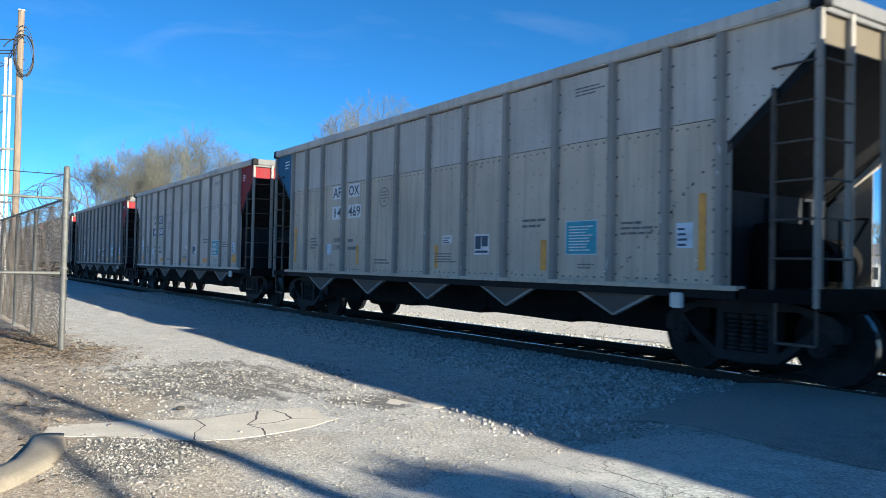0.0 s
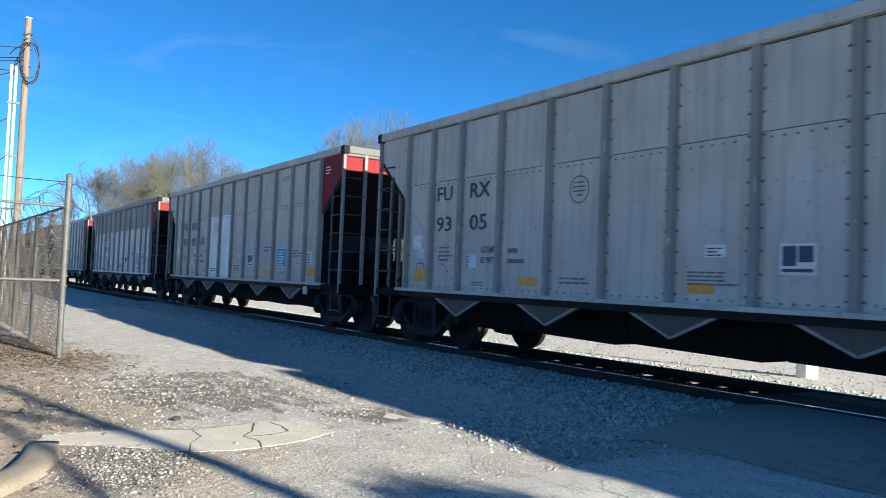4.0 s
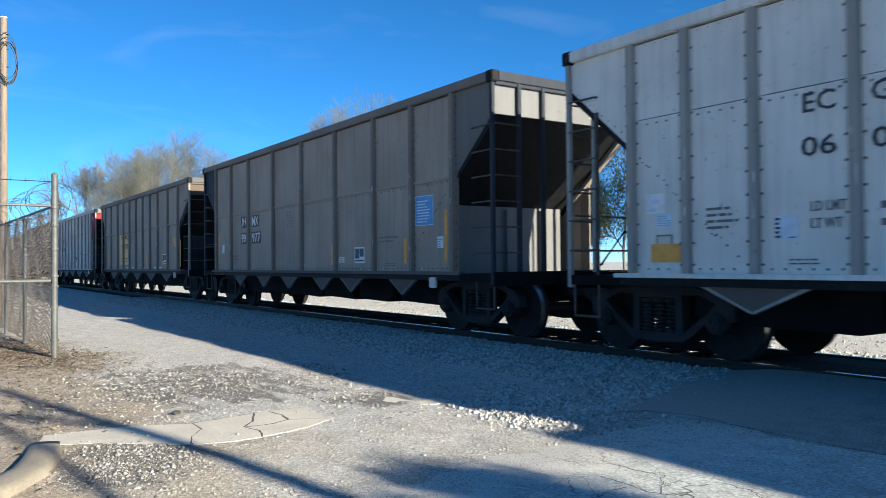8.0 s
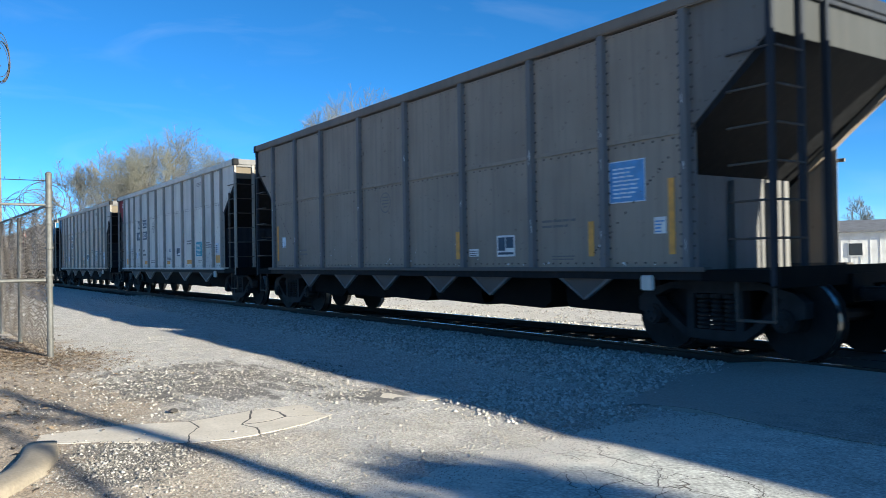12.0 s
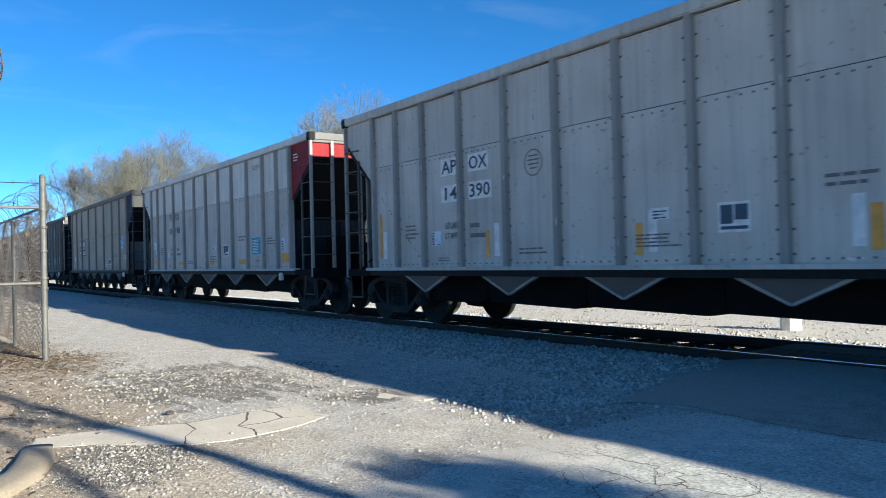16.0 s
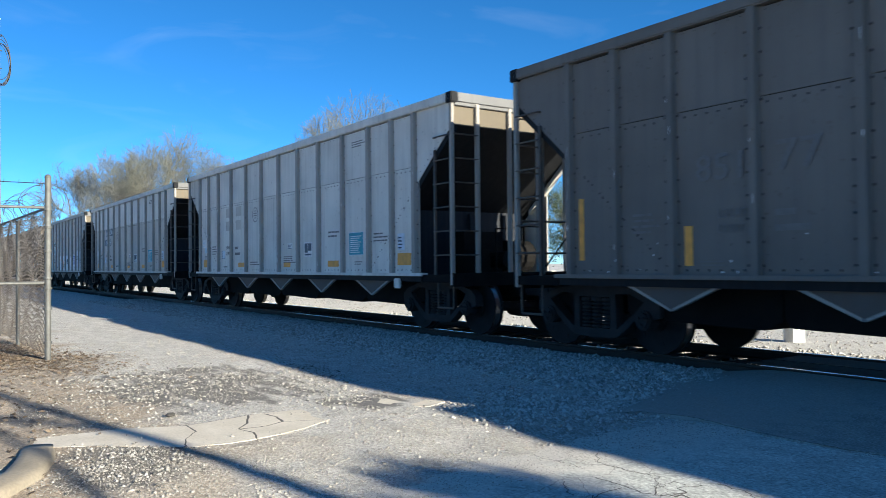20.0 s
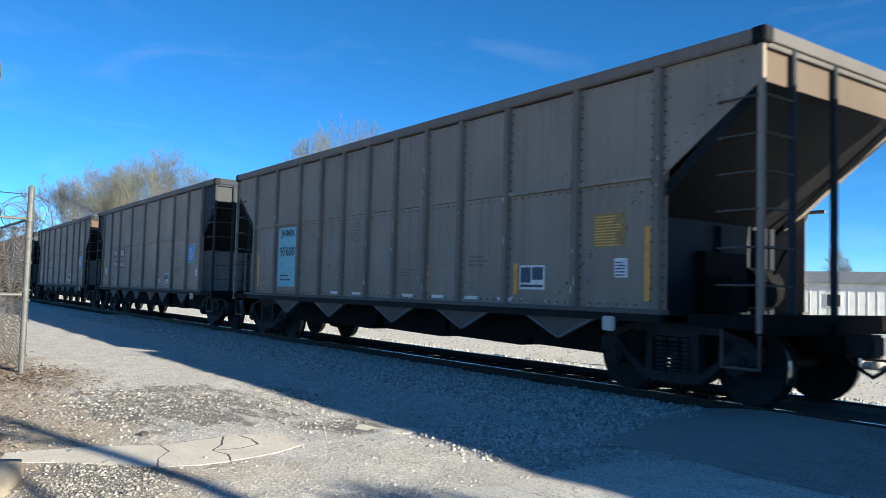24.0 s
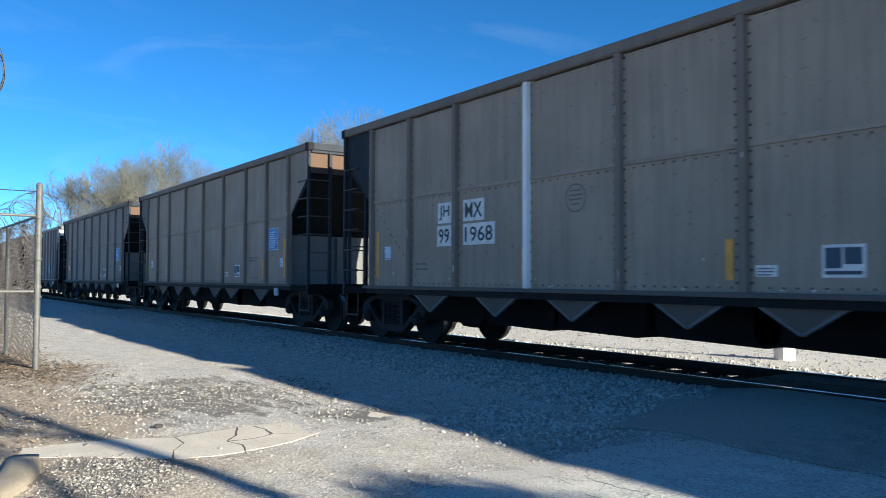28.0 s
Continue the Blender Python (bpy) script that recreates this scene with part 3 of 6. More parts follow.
def stones(name, n, place, size, material, label, category="gravel", paved=False):
    """n small uneven stones; place gives x and y arrays, size the radii."""
    rng = np.random.default_rng(len(name) * 13 + n)
    x, y = place(rng, n)
    # hardly any stay on the bare concrete slabs
    left = np.interp(y, (0.8, 1.5, 1.95, 2.5, 3.0), (-6.9, -6.9, -6.7, -6.83, -6.6))
    right = np.interp(y, (0.8, 1.2, 1.7, 2.2, 2.7, 3.0), (-6.6, -6.36, -5.93, -5.86, -6.0, -6.25))
    bare = ((y > 0.8) & (y < 3.02) & (x > left) & (x < right)) | ((x > -6.84) & (x < -6.25) & (np.abs(y - 3.92 - 0.5 * (x + 6.5)) < 0.24))
    keep = ~bare | (rng.random(n) < 0.05)
    x, y = x[keep], y[keep]
    n = len(x)
    r = size(rng, n)
    base = np.array([(1, 0, 0), (-1, 0, 0), (0, 1, 0), (0, -1, 0), (0, 0, 1), (0, 0, -1)], float)
    v = base[None] * rng.uniform(0.6, 1.25, (n, 6, 1)) + rng.normal(0, 0.16, (n, 6, 3))
    v *= r[:, None, None] * np.stack([np.ones(n), rng.uniform(0.6, 1, n), rng.uniform(0.45, 0.85, n)], 1)[:, None, :]
    a = rng.uniform(0, 6.283, n)
    c, s = np.cos(a)[:, None], np.sin(a)[:, None]
    v[..., 0], v[..., 1] = v[..., 0] * c - v[..., 1] * s, v[..., 0] * s + v[..., 1] * c
    z = np.array([max(lie(p, q), road_top(p, q) if paved and p > road_edge(q) else -1.0) for p, q in zip(x, y)])
    v += np.stack([x, y, z + r * 0.18], 1)[:, None, :]
    tri = np.array([(0, 2, 4), (2, 1, 4), (1, 3, 4), (3, 0, 4), (2, 0, 5), (1, 2, 5), (3, 1, 5), (0, 3, 5)])
    f = (tri[None] + 6 * np.arange(n)[:, None, None]).reshape(-1, 3)
    return loose(name, v.reshape(-1, 3), f, material, label, category)


def field(x0, x1, y0, y1, power=1.0):
    """Even over y, thicker towards the eye over x."""
    def place(rng, n):
        u = rng.random(n) ** power
        return x1 + (x0 - x1) * u, rng.uniform(y0, y1, n)
    return place


def clump(points, spread):
    def place(rng, n):
        c = np.array(points)[rng.integers(0, len(points), n)]
        return c[:, 0] + rng.normal(0, spread[0], n), c[:, 1] + rng.normal(0, spread[1], n)
    return place


SMALL = lambda lo, hi, p=3.0: (lambda rng, n: lo + (hi - lo) * rng.random(n) ** p)
stones("gravel", 52000, field(-22, -4.0, -0.2, 5.8, 1.5), SMALL(0.003, 0.009, 2.2), GRAVEL, "pale crushed gravel strewn over the ground")
stones("coarse_gravel", 11000, field(-15, -4.4, 0.9, 4.8, 1.3), SMALL(0.005, 0.020, 4), GRAVEL, "coarser pale stones among the gravel")
stones("gravel_heap", 4200, clump([(-9.4, 2.2), (-8.7, 2.3), (-10.1, 2.5), (-8.9, 2.9), (-9.6, 1.8), (-8.2, 1.9), (-9.3, 3.3)], (0.55, 0.22)), SMALL(0.004, 0.026, 4), MIXED, "loose coarse stones in a scraped heap")
stones("stone_scatter", 2200, clump([(-8.5, 3.95), (-8.9, 4.15), (-8.1, 3.75), (-7.2, 3.7), (-6.8, 3.55), (-9.5, 4.3)], (0.36, 0.18)), SMALL(0.004, 0.026, 4), MIXED, "coarse stones scraped up beside the track bed")
stones("kerb_gravel", 2600, clump([(-6.0, 1.15), (-6.1, 1.35), (-5.6, 1.0), (-5.4, 1.25), (-5.9, 1.5)], (0.24, 0.16)), SMALL(0.003, 0.020, 4), MIXED, "loose gravel gathered against the kerb")
stones("slab_gravel", 900, clump([(-5.9 - 0.1 * math.sin(3 * w), 1.6 + 1.5 * w) for w in np.linspace(0, 1, 12)] + [(-6.95, 1.0 + 2.0 * w) for w in np.linspace(0, 1, 9)], (0.07, 0.09)), SMALL(0.003, 0.010, 2), GRAVEL, "fine gravel washed against the edges of the concrete slab")
stones("asphalt_chips", 6000, field(-5.2, -1.2, 0.8, 5.6, 0.9), SMALL(0.002, 0.006, 2.5), CHIPS, "stone chips loose on the asphalt", paved=True)
stones("patch_chips", 500, field(-4.8, -1.0, 5.6, 6.3, 0.9), SMALL(0.003, 0.008, 2.5), CHIPS, "stone chips loose on the dark asphalt patch", paved=True)
stones("gravel_spill", 24000, field(-5.7, -3.7, 0.6, 5.6, 0.8), SMALL(0.003, 0.009, 2.5), GRAVEL, "fine gravel spilled over the asphalt edge", paved=True)
stones("ballast", 38000, field(-34, -4.6, 5.9, 8.25, 1.35), SMALL(0.014, 0.042, 1.4), BALLAST, "grey crushed stone ballast beside the track", "ballast")
stones("ballast_toe", 5500, field(-20, -6.2, 4.9, 6.2, 1.2), SMALL(0.006, 0.026, 3), BALLAST, "smaller ballast stones thinning out at the toe of the bed", "ballast")
stones("ballast_spill", 5200, clump([(-5.9, 4.75), (-5.5, 4.9), (-5.1, 4.95), (-5.6, 4.5), (-5.0, 5.3), (-5.5, 5.4), (-6.2, 5.1), (-5.2, 4.5), (-4.8, 6.2), (-4.9, 6.7)], (0.27, 0.2)), SMALL(0.008, 0.034, 2), BALLAST, "ballast stones spilled in a tongue over the edge of the asphalt", "ballast", paved=True)
stones("ballast_between_rails", 9000, field(-34, -4.2, 8.2, 11.2, 1.2), SMALL(0.018, 0.045, 1.4), BALLAST, "grey crushed stone ballast between and beyond the rails", "ballast")
stones("far_gravel", 7000, field(-30, -2.0, 10.6, 16.5, 1.0), SMALL(0.010, 0.034, 2), GRAVEL, "pale gravel beyond the track")
stones("rubble_pile", 900, clump([(-6.6, 17.2), (-7.4, 17.6), (-8.2, 17.4), (-5.7, 17.3)], (0.5, 0.4)), lambda rng, n: 0.06 + 0.22 * rng.random(n) ** 2, GRAVEL, "heap of pale broken rock beyond the track", "rock")


def litter(name, n, points, spread, label):
    rng = np.random.default_rng(n)
    x, y = clump(points, spread)(rng, n)
    q = np.array([(-1, 0, 0), (0, -0.55, 0.15), (1, 0, 0.1), (0, 0.55, 0.2)], float)
    v = q[None] * rng.uniform(0.012, 0.034, (n, 1, 1)) + rng.normal(0, 0.006, (n, 4, 3))
    a = rng.uniform(0, 6.28, n)
    c, s = np.cos(a)[:, None], np.sin(a)[:, None]
    v[..., 0], v[..., 1] = v[..., 0] * c - v[..., 1] * s, v[..., 0] * s + v[..., 1] * c
    v += np.stack([x, y, [lie(p, w) + 0.012 for p, w in zip(x, y)]], 1)[:, None, :]
    loose(name, v.reshape(-1, 3), np.arange(4 * n).reshape(n, 4), LEAF, label, "leaves")


def cracks():
    """The broken surface of the road: ragged cracks with dirt in them, and grit along their lips."""
    lines = (((-4.67, 3.75), (-4.4, 3.7), (-4.15, 3.66), (-3.87, 3.68), (-3.74, 3.64)),
             ((-3.53, 3.58), (-3.23, 3.57), (-3.01, 3.59), (-2.97, 3.69), (-2.74, 3.7), (-2.58, 3.78), (-2.59, 3.93), (-2.79, 4.08), (-3.02, 4.06)),
             ((-3.06, 3.6), (-3.12, 3.68), (-3.22, 3.79), (-3.31, 3.91), (-3.61, 3.86), (-3.78, 3.86), (-4.01, 4.09)),
             ((-3.12, 3.73), (-3.18, 3.89), (-3.03, 3.91)), ((-2.98, 3.7), (-3.05, 3.82), (-3.0, 4.0)), ((-3.22, 3.24), (-3.27, 3.39), (-3.26, 3.54)),
             ((-2.6, 3.3), (-2.93, 3.34), (-2.97, 3.61)), ((-3.57, 3.35), (-3.4, 3.22), (-3.28, 3.19)), ((-3.1, 3.08), (-3.07, 3.18), (-3.3, 3.3)),
             ((-4.87, 5.2), (-4.76, 5.44), (-4.33, 5.6), (-3.76, 5.5), (-3.2, 5.48), (-2.4, 5.53)))
    rnd = random.Random(8)
    lips = []
    for line in lines:
        mid = []
        for (x0, y0), (x1, y1) in zip(line, line[1:]):
            n = max(2, int(math.hypot(x1 - x0, y1 - y0) / 0.035))
            for i in range(n):
                s = i / n
                mid.append((x0 + (x1 - x0) * s + rnd.gauss(0, 0.011), y0 + (y1 - y0) * s + rnd.gauss(0, 0.011)))
        lips += mid
        bm = bmesh.new()
        rows = []
        for i, (x, y) in enumerate(mid):
            (xa, ya), (xb, yb) = mid[max(0, i - 1)], mid[min(len(mid) - 1, i + 1)]
            d = Vector((xb - xa, yb - ya)).normalized()
            w = rnd.uniform(0.0012, 0.0042) + 0.010 * math.exp(-((x + 2.99) ** 2 + (y - 3.72) ** 2) / 0.004)
            z = road_top(x, y) + 0.0012 if y < 5.1 else max(road_top(x, y), 0.0025) + 0.0012
            rows.append([bm.verts.new((x - d.y * w * s, y + d.x * w * s, z - (0.002 if abs(s) > 1 else 0))) for s in (-1.2, -1, 1, 1.2)])
        for a, b in zip(rows, rows[1:]):
            for i in range(3):
                bm.faces.new((a[i], b[i], b[i + 1], a[i + 1]))
        tagged(part("crack", bm, CRACK), "dirt-filled crack in the worn asphalt", "crack", kind="structure")
    stones("crack_grit", 1800, clump(lips, (0.022, 0.022)), SMALL(0.002, 0.007, 2), CHIPS, "grit broken out along the cracks in the asphalt", paved=True)


cracks()


litter("dry_leaves", 4600, [(-12.8, 1.4), (-13.6, 1.2), (-12.3, 1.9), (-14.5, 1.3), (-15.5, 1.0), (-12.6, 0.6)], (0.8, 0.4), "dry brown leaves blown against the fence foot")
litter("leaf_scatter", 900, [(-11.9, 1.9), (-11.6, 1.6), (-12.2, 2.1), (-8.3, 0.9), (-9.8, 0.9), (-7.4, 0.35), (-10.6, 1.3)], (0.9, 0.35), "scattered dry leaves on the dirt")


# ---- kerb and broken slabs ----
def worn(outline):
    """An outline with its edges broken up into small uneven chips."""
    out = []
    for (x0, y0), (x1, y1) in zip(outline, outline[1:] + outline[:1]):
        n = max(1, int(math.hypot(x1 - x0, y1 - y0) / 0.05))
        for i in range(n):
            s = i / n
            x, y = x0 + (x1 - x0) * s, y0 + (y1 - y0) * s
            out.append((x + 0.012 * noise.noise((x * 9, y * 9, 1)), y + 0.012 * noise.noise((x * 9, y * 9, 6))))
    return out


def kerb():
    path = [(-4.15, -14.0), (-4.15, -6.0), (-4.15, -2.2), (-4.2, -1.3), (-4.35, -0.75), (-4.75, -0.28), (-5.1, 0.12), (-5.46, 0.45), (-5.70, 0.60), (-6.0, 0.70), (-6.3, 0.76), (-6.52, 0.79), (-6.66, 0.83)]
    sec = [(-0.13, -0.05), (-0.12, 0.022), (-0.10, 0.04), (-0.05, 0.045), (0.0, 0.046), (0.06, 0.043), (0.10, 0.034), (0.12, 0.015), (0.13, -0.05)]
    bm = bmesh.new()
    rows = []
    for i, (x, y) in enumerate(path):
        x0, y0 = path[max(0, i - 1)]
        x1, y1 = path[min(len(path) - 1, i + 1)]
        d = Vector((x1 - x0, y1 - y0)).normalized()
        nrm = Vector((d.y, -d.x))
        sink = 0.045 * min(1, max(0, (-6.2 - x) / 0.4))
        rows.append([bm.verts.new((x + nrm.x * s, y + nrm.y * s, z - sink + 0.008 * noise.noise((x * 4, y * 4, s * 6)))) for s, z in sec])
    for a, b in zip(rows, rows[1:]):
        for i in range(len(sec) - 1):
            bm.faces.new((a[i], b[i], b[i + 1], a[i + 1]))
    bm.faces.new(rows[0])
    bm.faces.new(rows[-1][::-1])
    ob = part("kerb", bm, KERB)
    for p in ob.data.polygons:
        p.use_smooth = True
    tagged(ob, "curved pale concrete kerb, worn round and half buried", "kerb", kind="structure")
    base = tagged(new("broken_slab"), "cracked pale concrete slab flush with the gravel", "slab", kind="structure")
    pieces = (
        ((-6.93, 0.84), (-6.60, 0.76), (-6.36, 1.20), (-6.12, 1.48), (-5.93, 1.70), (-6.20, 1.78), (-6.42, 1.92), (-6.70, 1.93), (-6.90, 1.50)),
        ((-6.70, 1.955), (-6.42, 1.945), (-6.20, 1.80), (-5.91, 1.72), (-5.85, 2.02), (-5.86, 2.24), (-6.10, 2.30), (-6.30, 2.24), (-6.48, 2.38), (-6.82, 2.52)),
        ((-6.82, 2.545), (-6.48, 2.405), (-6.31, 2.27), (-6.30, 2.50), (-6.38, 2.66), (-6.60, 2.70), (-6.84, 2.66)),
        ((-6.28, 2.265), (-6.10, 2.325), (-5.87, 2.265), (-5.92, 2.50), (-6.00, 2.70), (-6.20, 3.04), (-6.36, 2.68), (-6.27, 2.50)),
        ((-6.84, 2.685), (-6.60, 2.725), (-6.38, 2.69), (-6.24, 3.0), (-6.46, 2.98), (-6.60, 3.04), (-6.80, 3.04)),
    )
    bm = bmesh.new()
    plate(bm, [(-6.92, 0.86), (-6.60, 0.79), (-6.34, 1.22), (-5.93, 1.72), (-5.87, 2.2), (-6.0, 2.66), (-6.22, 3.0), (-6.5, 2.97), (-6.78, 3.0), (-6.84, 2.5), (-6.72, 1.95), (-6.89, 1.5)], -0.06, -0.0067)
    part("crack_dirt", bm, CRACK, base, "dark dirt in the cracks")
    for p in pieces:
        bm = bmesh.new()
        cx, cy = sum(x for x, y in p) / len(p), sum(y for x, y in p) / len(p)
        plate(bm, worn([(cx + (x - cx) * 1.018, cy + (y - cy) * 1.014) for x, y in p]), -0.06, -0.0062)
        part("slab_piece", bm, CONCRETE, base)
    other = tagged(new("broken_slab"), "small cracked concrete slab showing through the gravel", "slab", kind="structure")
    for p in ([(-6.86, 3.66), (-6.55, 3.58), (-6.36, 3.80), (-6.42, 4.02), (-6.82, 3.98)], [(-6.33, 3.82), (-6.20, 4.10), (-6.30, 4.34), (-6.50, 4.24), (-6.40, 4.04)]):
        bm = bmesh.new()
        plate(bm, worn(p), -0.06, -0.004 + random.uniform(-0.002, 0.002))
        part("slab_piece", bm, CONCRETE, other)
    bm = bmesh.new()
    bmesh.ops.create_icosphere(bm, subdivisions=2, radius=0.045, matrix=Matrix.Translation((-7.26, 1.96, 0.0)) @ Matrix.Diagonal((1.15, 0.95, 0.32, 1)))
    for v in bm.verts:
        v.co += Vector((noise.noise(v.co * 30), noise.noise(v.co * 31), noise.noise(v.co * 29))) * 0.012
    tagged(part("clod", bm, CRACK), "small dark clod lying on the gravel", "clod")


kerb()




# ---- the train ----
SKIN = -HALF + 0.07
KINDS = {
    "A": dict(top=4.19, seam=3.08, posts=(1.12, 1.9, 2.78, 3.88, 5.02, 6.12, 7.24, 8.36, 9.46, 10.60, 11.68, 12.56, 13.38),
              ends=(0.55, 1.25, 1.9, 2.55), gussets=(2.76, 5.0, 7.25, 9.5, 11.75), width=0.64),
    "B": dict(top=4.32, seam=2.77, posts=(1.1, 2.39, 3.79, 5.48, 7.22, 8.96, 10.70, 12.08, 13.4),
              ends=(0.55, 1.05), gussets=(2.82, 4.87, 6.25, 8.11, 9.74, 11.49), width=0.45),
    "C": dict(top=4.22, seam=2.78, posts=(0.97, 2.31, 3.72, 4.85, 5.82, 6.8, 7.76, 8.74, 9.72, 10.75, 12.0, 13.25),
              ends=(0.58, 1.45), gussets=(2.64, 4.81, 6.87, 9.31, 11.35), width=0.64),
    "D": dict(top=4.22, seam=2.78, posts=(1.37, 2.65, 4.05, 5.2, 6.35, 7.51, 8.66, 9.8, 10.95, 12.35, 13.63),
              ends=(0.58, 1.45), gussets=(3.0, 5.24, 7.48, 9.74, 11.98), width=0.66),
}


def post_mesh(bm, top):
    """A pressed hat-section stiffener, flanges and all, along z."""
    sec = ((-0.115, 0.062), (-0.115, 0.05), (-0.065, 0.05), (-0.045, -0.03), (0.045, -0.03), (0.065, 0.05), (0.115, 0.05), (0.115, 0.062))
    a = [bm.verts.new((x, -HALF + 0.03 + y, SILL)) for x, y in sec]
    b = [bm.verts.new((x, -HALF + 0.03 + y, top)) for x, y in sec]
    bm.faces.new(a)
    bm.faces.new(b[::-1])
    for i in range(len(sec)):
        j = (i + 1) % len(sec)
        bm.faces.new((a[i], b[i], b[j], a[j]))


def rivet_rows(kind):
    """Rivet heads on the near side: along posts, seam, foot and head of the panels, and where the slope sheets meet it."""
    K = KINDS[kind]
    at = []
    for i, x in enumerate(K["posts"]):
        for z in np.arange(SILL + 0.1, K["top"] - 0.2, 0.25 if kind == "A" else 0.14):
            at += [(-x - 0.09, z), (-x + 0.09, z)]
    for x in np.arange(1.3, 13.3, 0.15):
        if min(abs(x - p) for p in K["posts"]) > 0.14:
            at += [(-x, SILL + 0.05), (-x, K["seam"] - 0.06), (-x, K["top"] - 0.2)]
    for s in np.linspace(0, 1, 12):
        for x in (1.1 + 1.5 * s,):
            at += [(-x, 2.74 - 1.35 * s), (-LONG + x, 2.74 - 1.35 * s)]
    for s in np.linspace(0.08, 0.95, 9):
        at += [(-1.02 * (1 - s) , 2.92 + 0.8 * s), (-LONG + 1.02 * (1 - s), 2.92 + 0.8 * s)]
    at = np.array(at)
    ring = np.array([(math.cos(a), math.sin(a)) for a in np.arange(5) * 2 * math.pi / 5]) * 0.017
    v = np.empty((len(at), 6, 3))
    v[:, :5, 0] = at[:, None, 0] + ring[None, :, 0]
    v[:, :5, 2] = at[:, None, 1] + ring[None, :, 1]
    y = np.full(len(at), SKIN + 0.001)
    y[: 2 * sum(len(np.arange(SILL + 0.1, K["top"] - 0.2, 0.25 if kind == "A" else 0.14)) for _ in K["posts"])] -= 0.022
    v[:, :5, 1] = y[:, None]
    v[:, 5] = np.stack([at[:, 0], y - 0.013, at[:, 1]], 1)
    f = np.array([(i, (i + 1) % 5, 5) for i in range(5)])
    f = (f[None] + 6 * np.arange(len(at))[:, None, None]).reshape(-1, 3)
    me = bpy.data.meshes.new("rivets")
    me.from_pydata(v.reshape(-1, 3).tolist(), [], f.tolist())
    me.materials.append(None)
    return me


def flecks(kind, seed, pale):
    """Scuffs on the near side: pale ones run down the posts, dark ones lie on the panels."""
    rng = np.random.default_rng(seed)
    K = KINDS[kind]
    at = []
    if pale:
        for p in K["posts"]:
            for _ in range(rng.integers(1, 5)):
                w, h = rng.uniform(0.003, 0.009), rng.uniform(0.02, 0.12)
                at.append((-p + rng.uniform(-0.05, 0.05) * 0.6, SILL + (K["top"] - SILL - 0.4) * rng.beta(2, 2.5), w, h, -HALF - 0.002))
        for _ in range(34):
            at.append((-rng.uniform(1.3, 13.2), SILL + 0.03 + 0.4 * rng.random() ** 3, rng.uniform(0.005, 0.025), rng.uniform(0.006, 0.025), SKIN - 0.0015))
    else:
        for _ in range(40):
            at.append((-rng.uniform(1.3, 13.2), rng.uniform(SILL + 0.05, K["top"] - 0.3), rng.uniform(0.003, 0.010), rng.uniform(0.005, 0.022) * (1 + 3 * (rng.random() < 0.12)), SKIN - 0.0075))
        for e in (1, -1):
            for _ in range(14):
                x = 1.25 + 1.4 * rng.random()
                at.append((-x if e == 1 else -LONG + x, 2.74 - 0.9 * (x - 1.1) + rng.normal(0, 0.02), rng.uniform(0.010, 0.018), rng.uniform(0.010, 0.016), SKIN - 0.0075))
    v, f = [], []
    for x, z, w, h, y in at:
        n, i = 7, len(v)
        for k in range(n):
            a = 2 * math.pi * k / n
            r = rng.uniform(0.6, 1.15)
            v.append((x + w * r * math.cos(a), y, z + h * r * math.sin(a)))
        f.append(tuple(range(i, i + n)))
    me = bpy.data.meshes.new("scuffs")
    me.from_pydata(v, [], f)
    me.materials.append(None)
    return me


def coal_heap(kind):
    """The load: a rough black surface that peeps over the top chord here and there."""
    top = KINDS[kind]["top"]
    nx, ny = 90, 18
    X, Y = np.meshgrid(np.linspace(-LONG + 0.25, -0.25, nx), np.linspace(-1.44, 1.44, ny), indexing="ij")
    Z = np.empty_like(X)
    for i in range(nx):
        for j in range(ny):
            crown = 1 - (Y[i, j] / 1.5) ** 2
            Z[i, j] = top - 0.22 + 0.25 * crown * (0.8 + 0.4 * noise.noise((X[i, j] * 0.5, Y[i, j], 3.0))) + 0.06 * noise.noise((X[i, j] * 4, Y[i, j] * 4, 1.0))
            if X[i, j] > -0.5 or X[i, j] < -LONG + 0.5:
                Z[i, j] -= 0.12
    idx = np.arange(nx * ny).reshape(nx, ny)
    f = np.stack([idx[:-1, :-1], idx[1:, :-1], idx[1:, 1:], idx[:-1, 1:]], -1).reshape(-1, 4)
    me = bpy.data.meshes.new("coal_load")
    me.from_pydata(np.stack([X, Y, Z], -1).reshape(-1, 3).tolist(), [], f.tolist())
    me.materials.append(None)
    return me


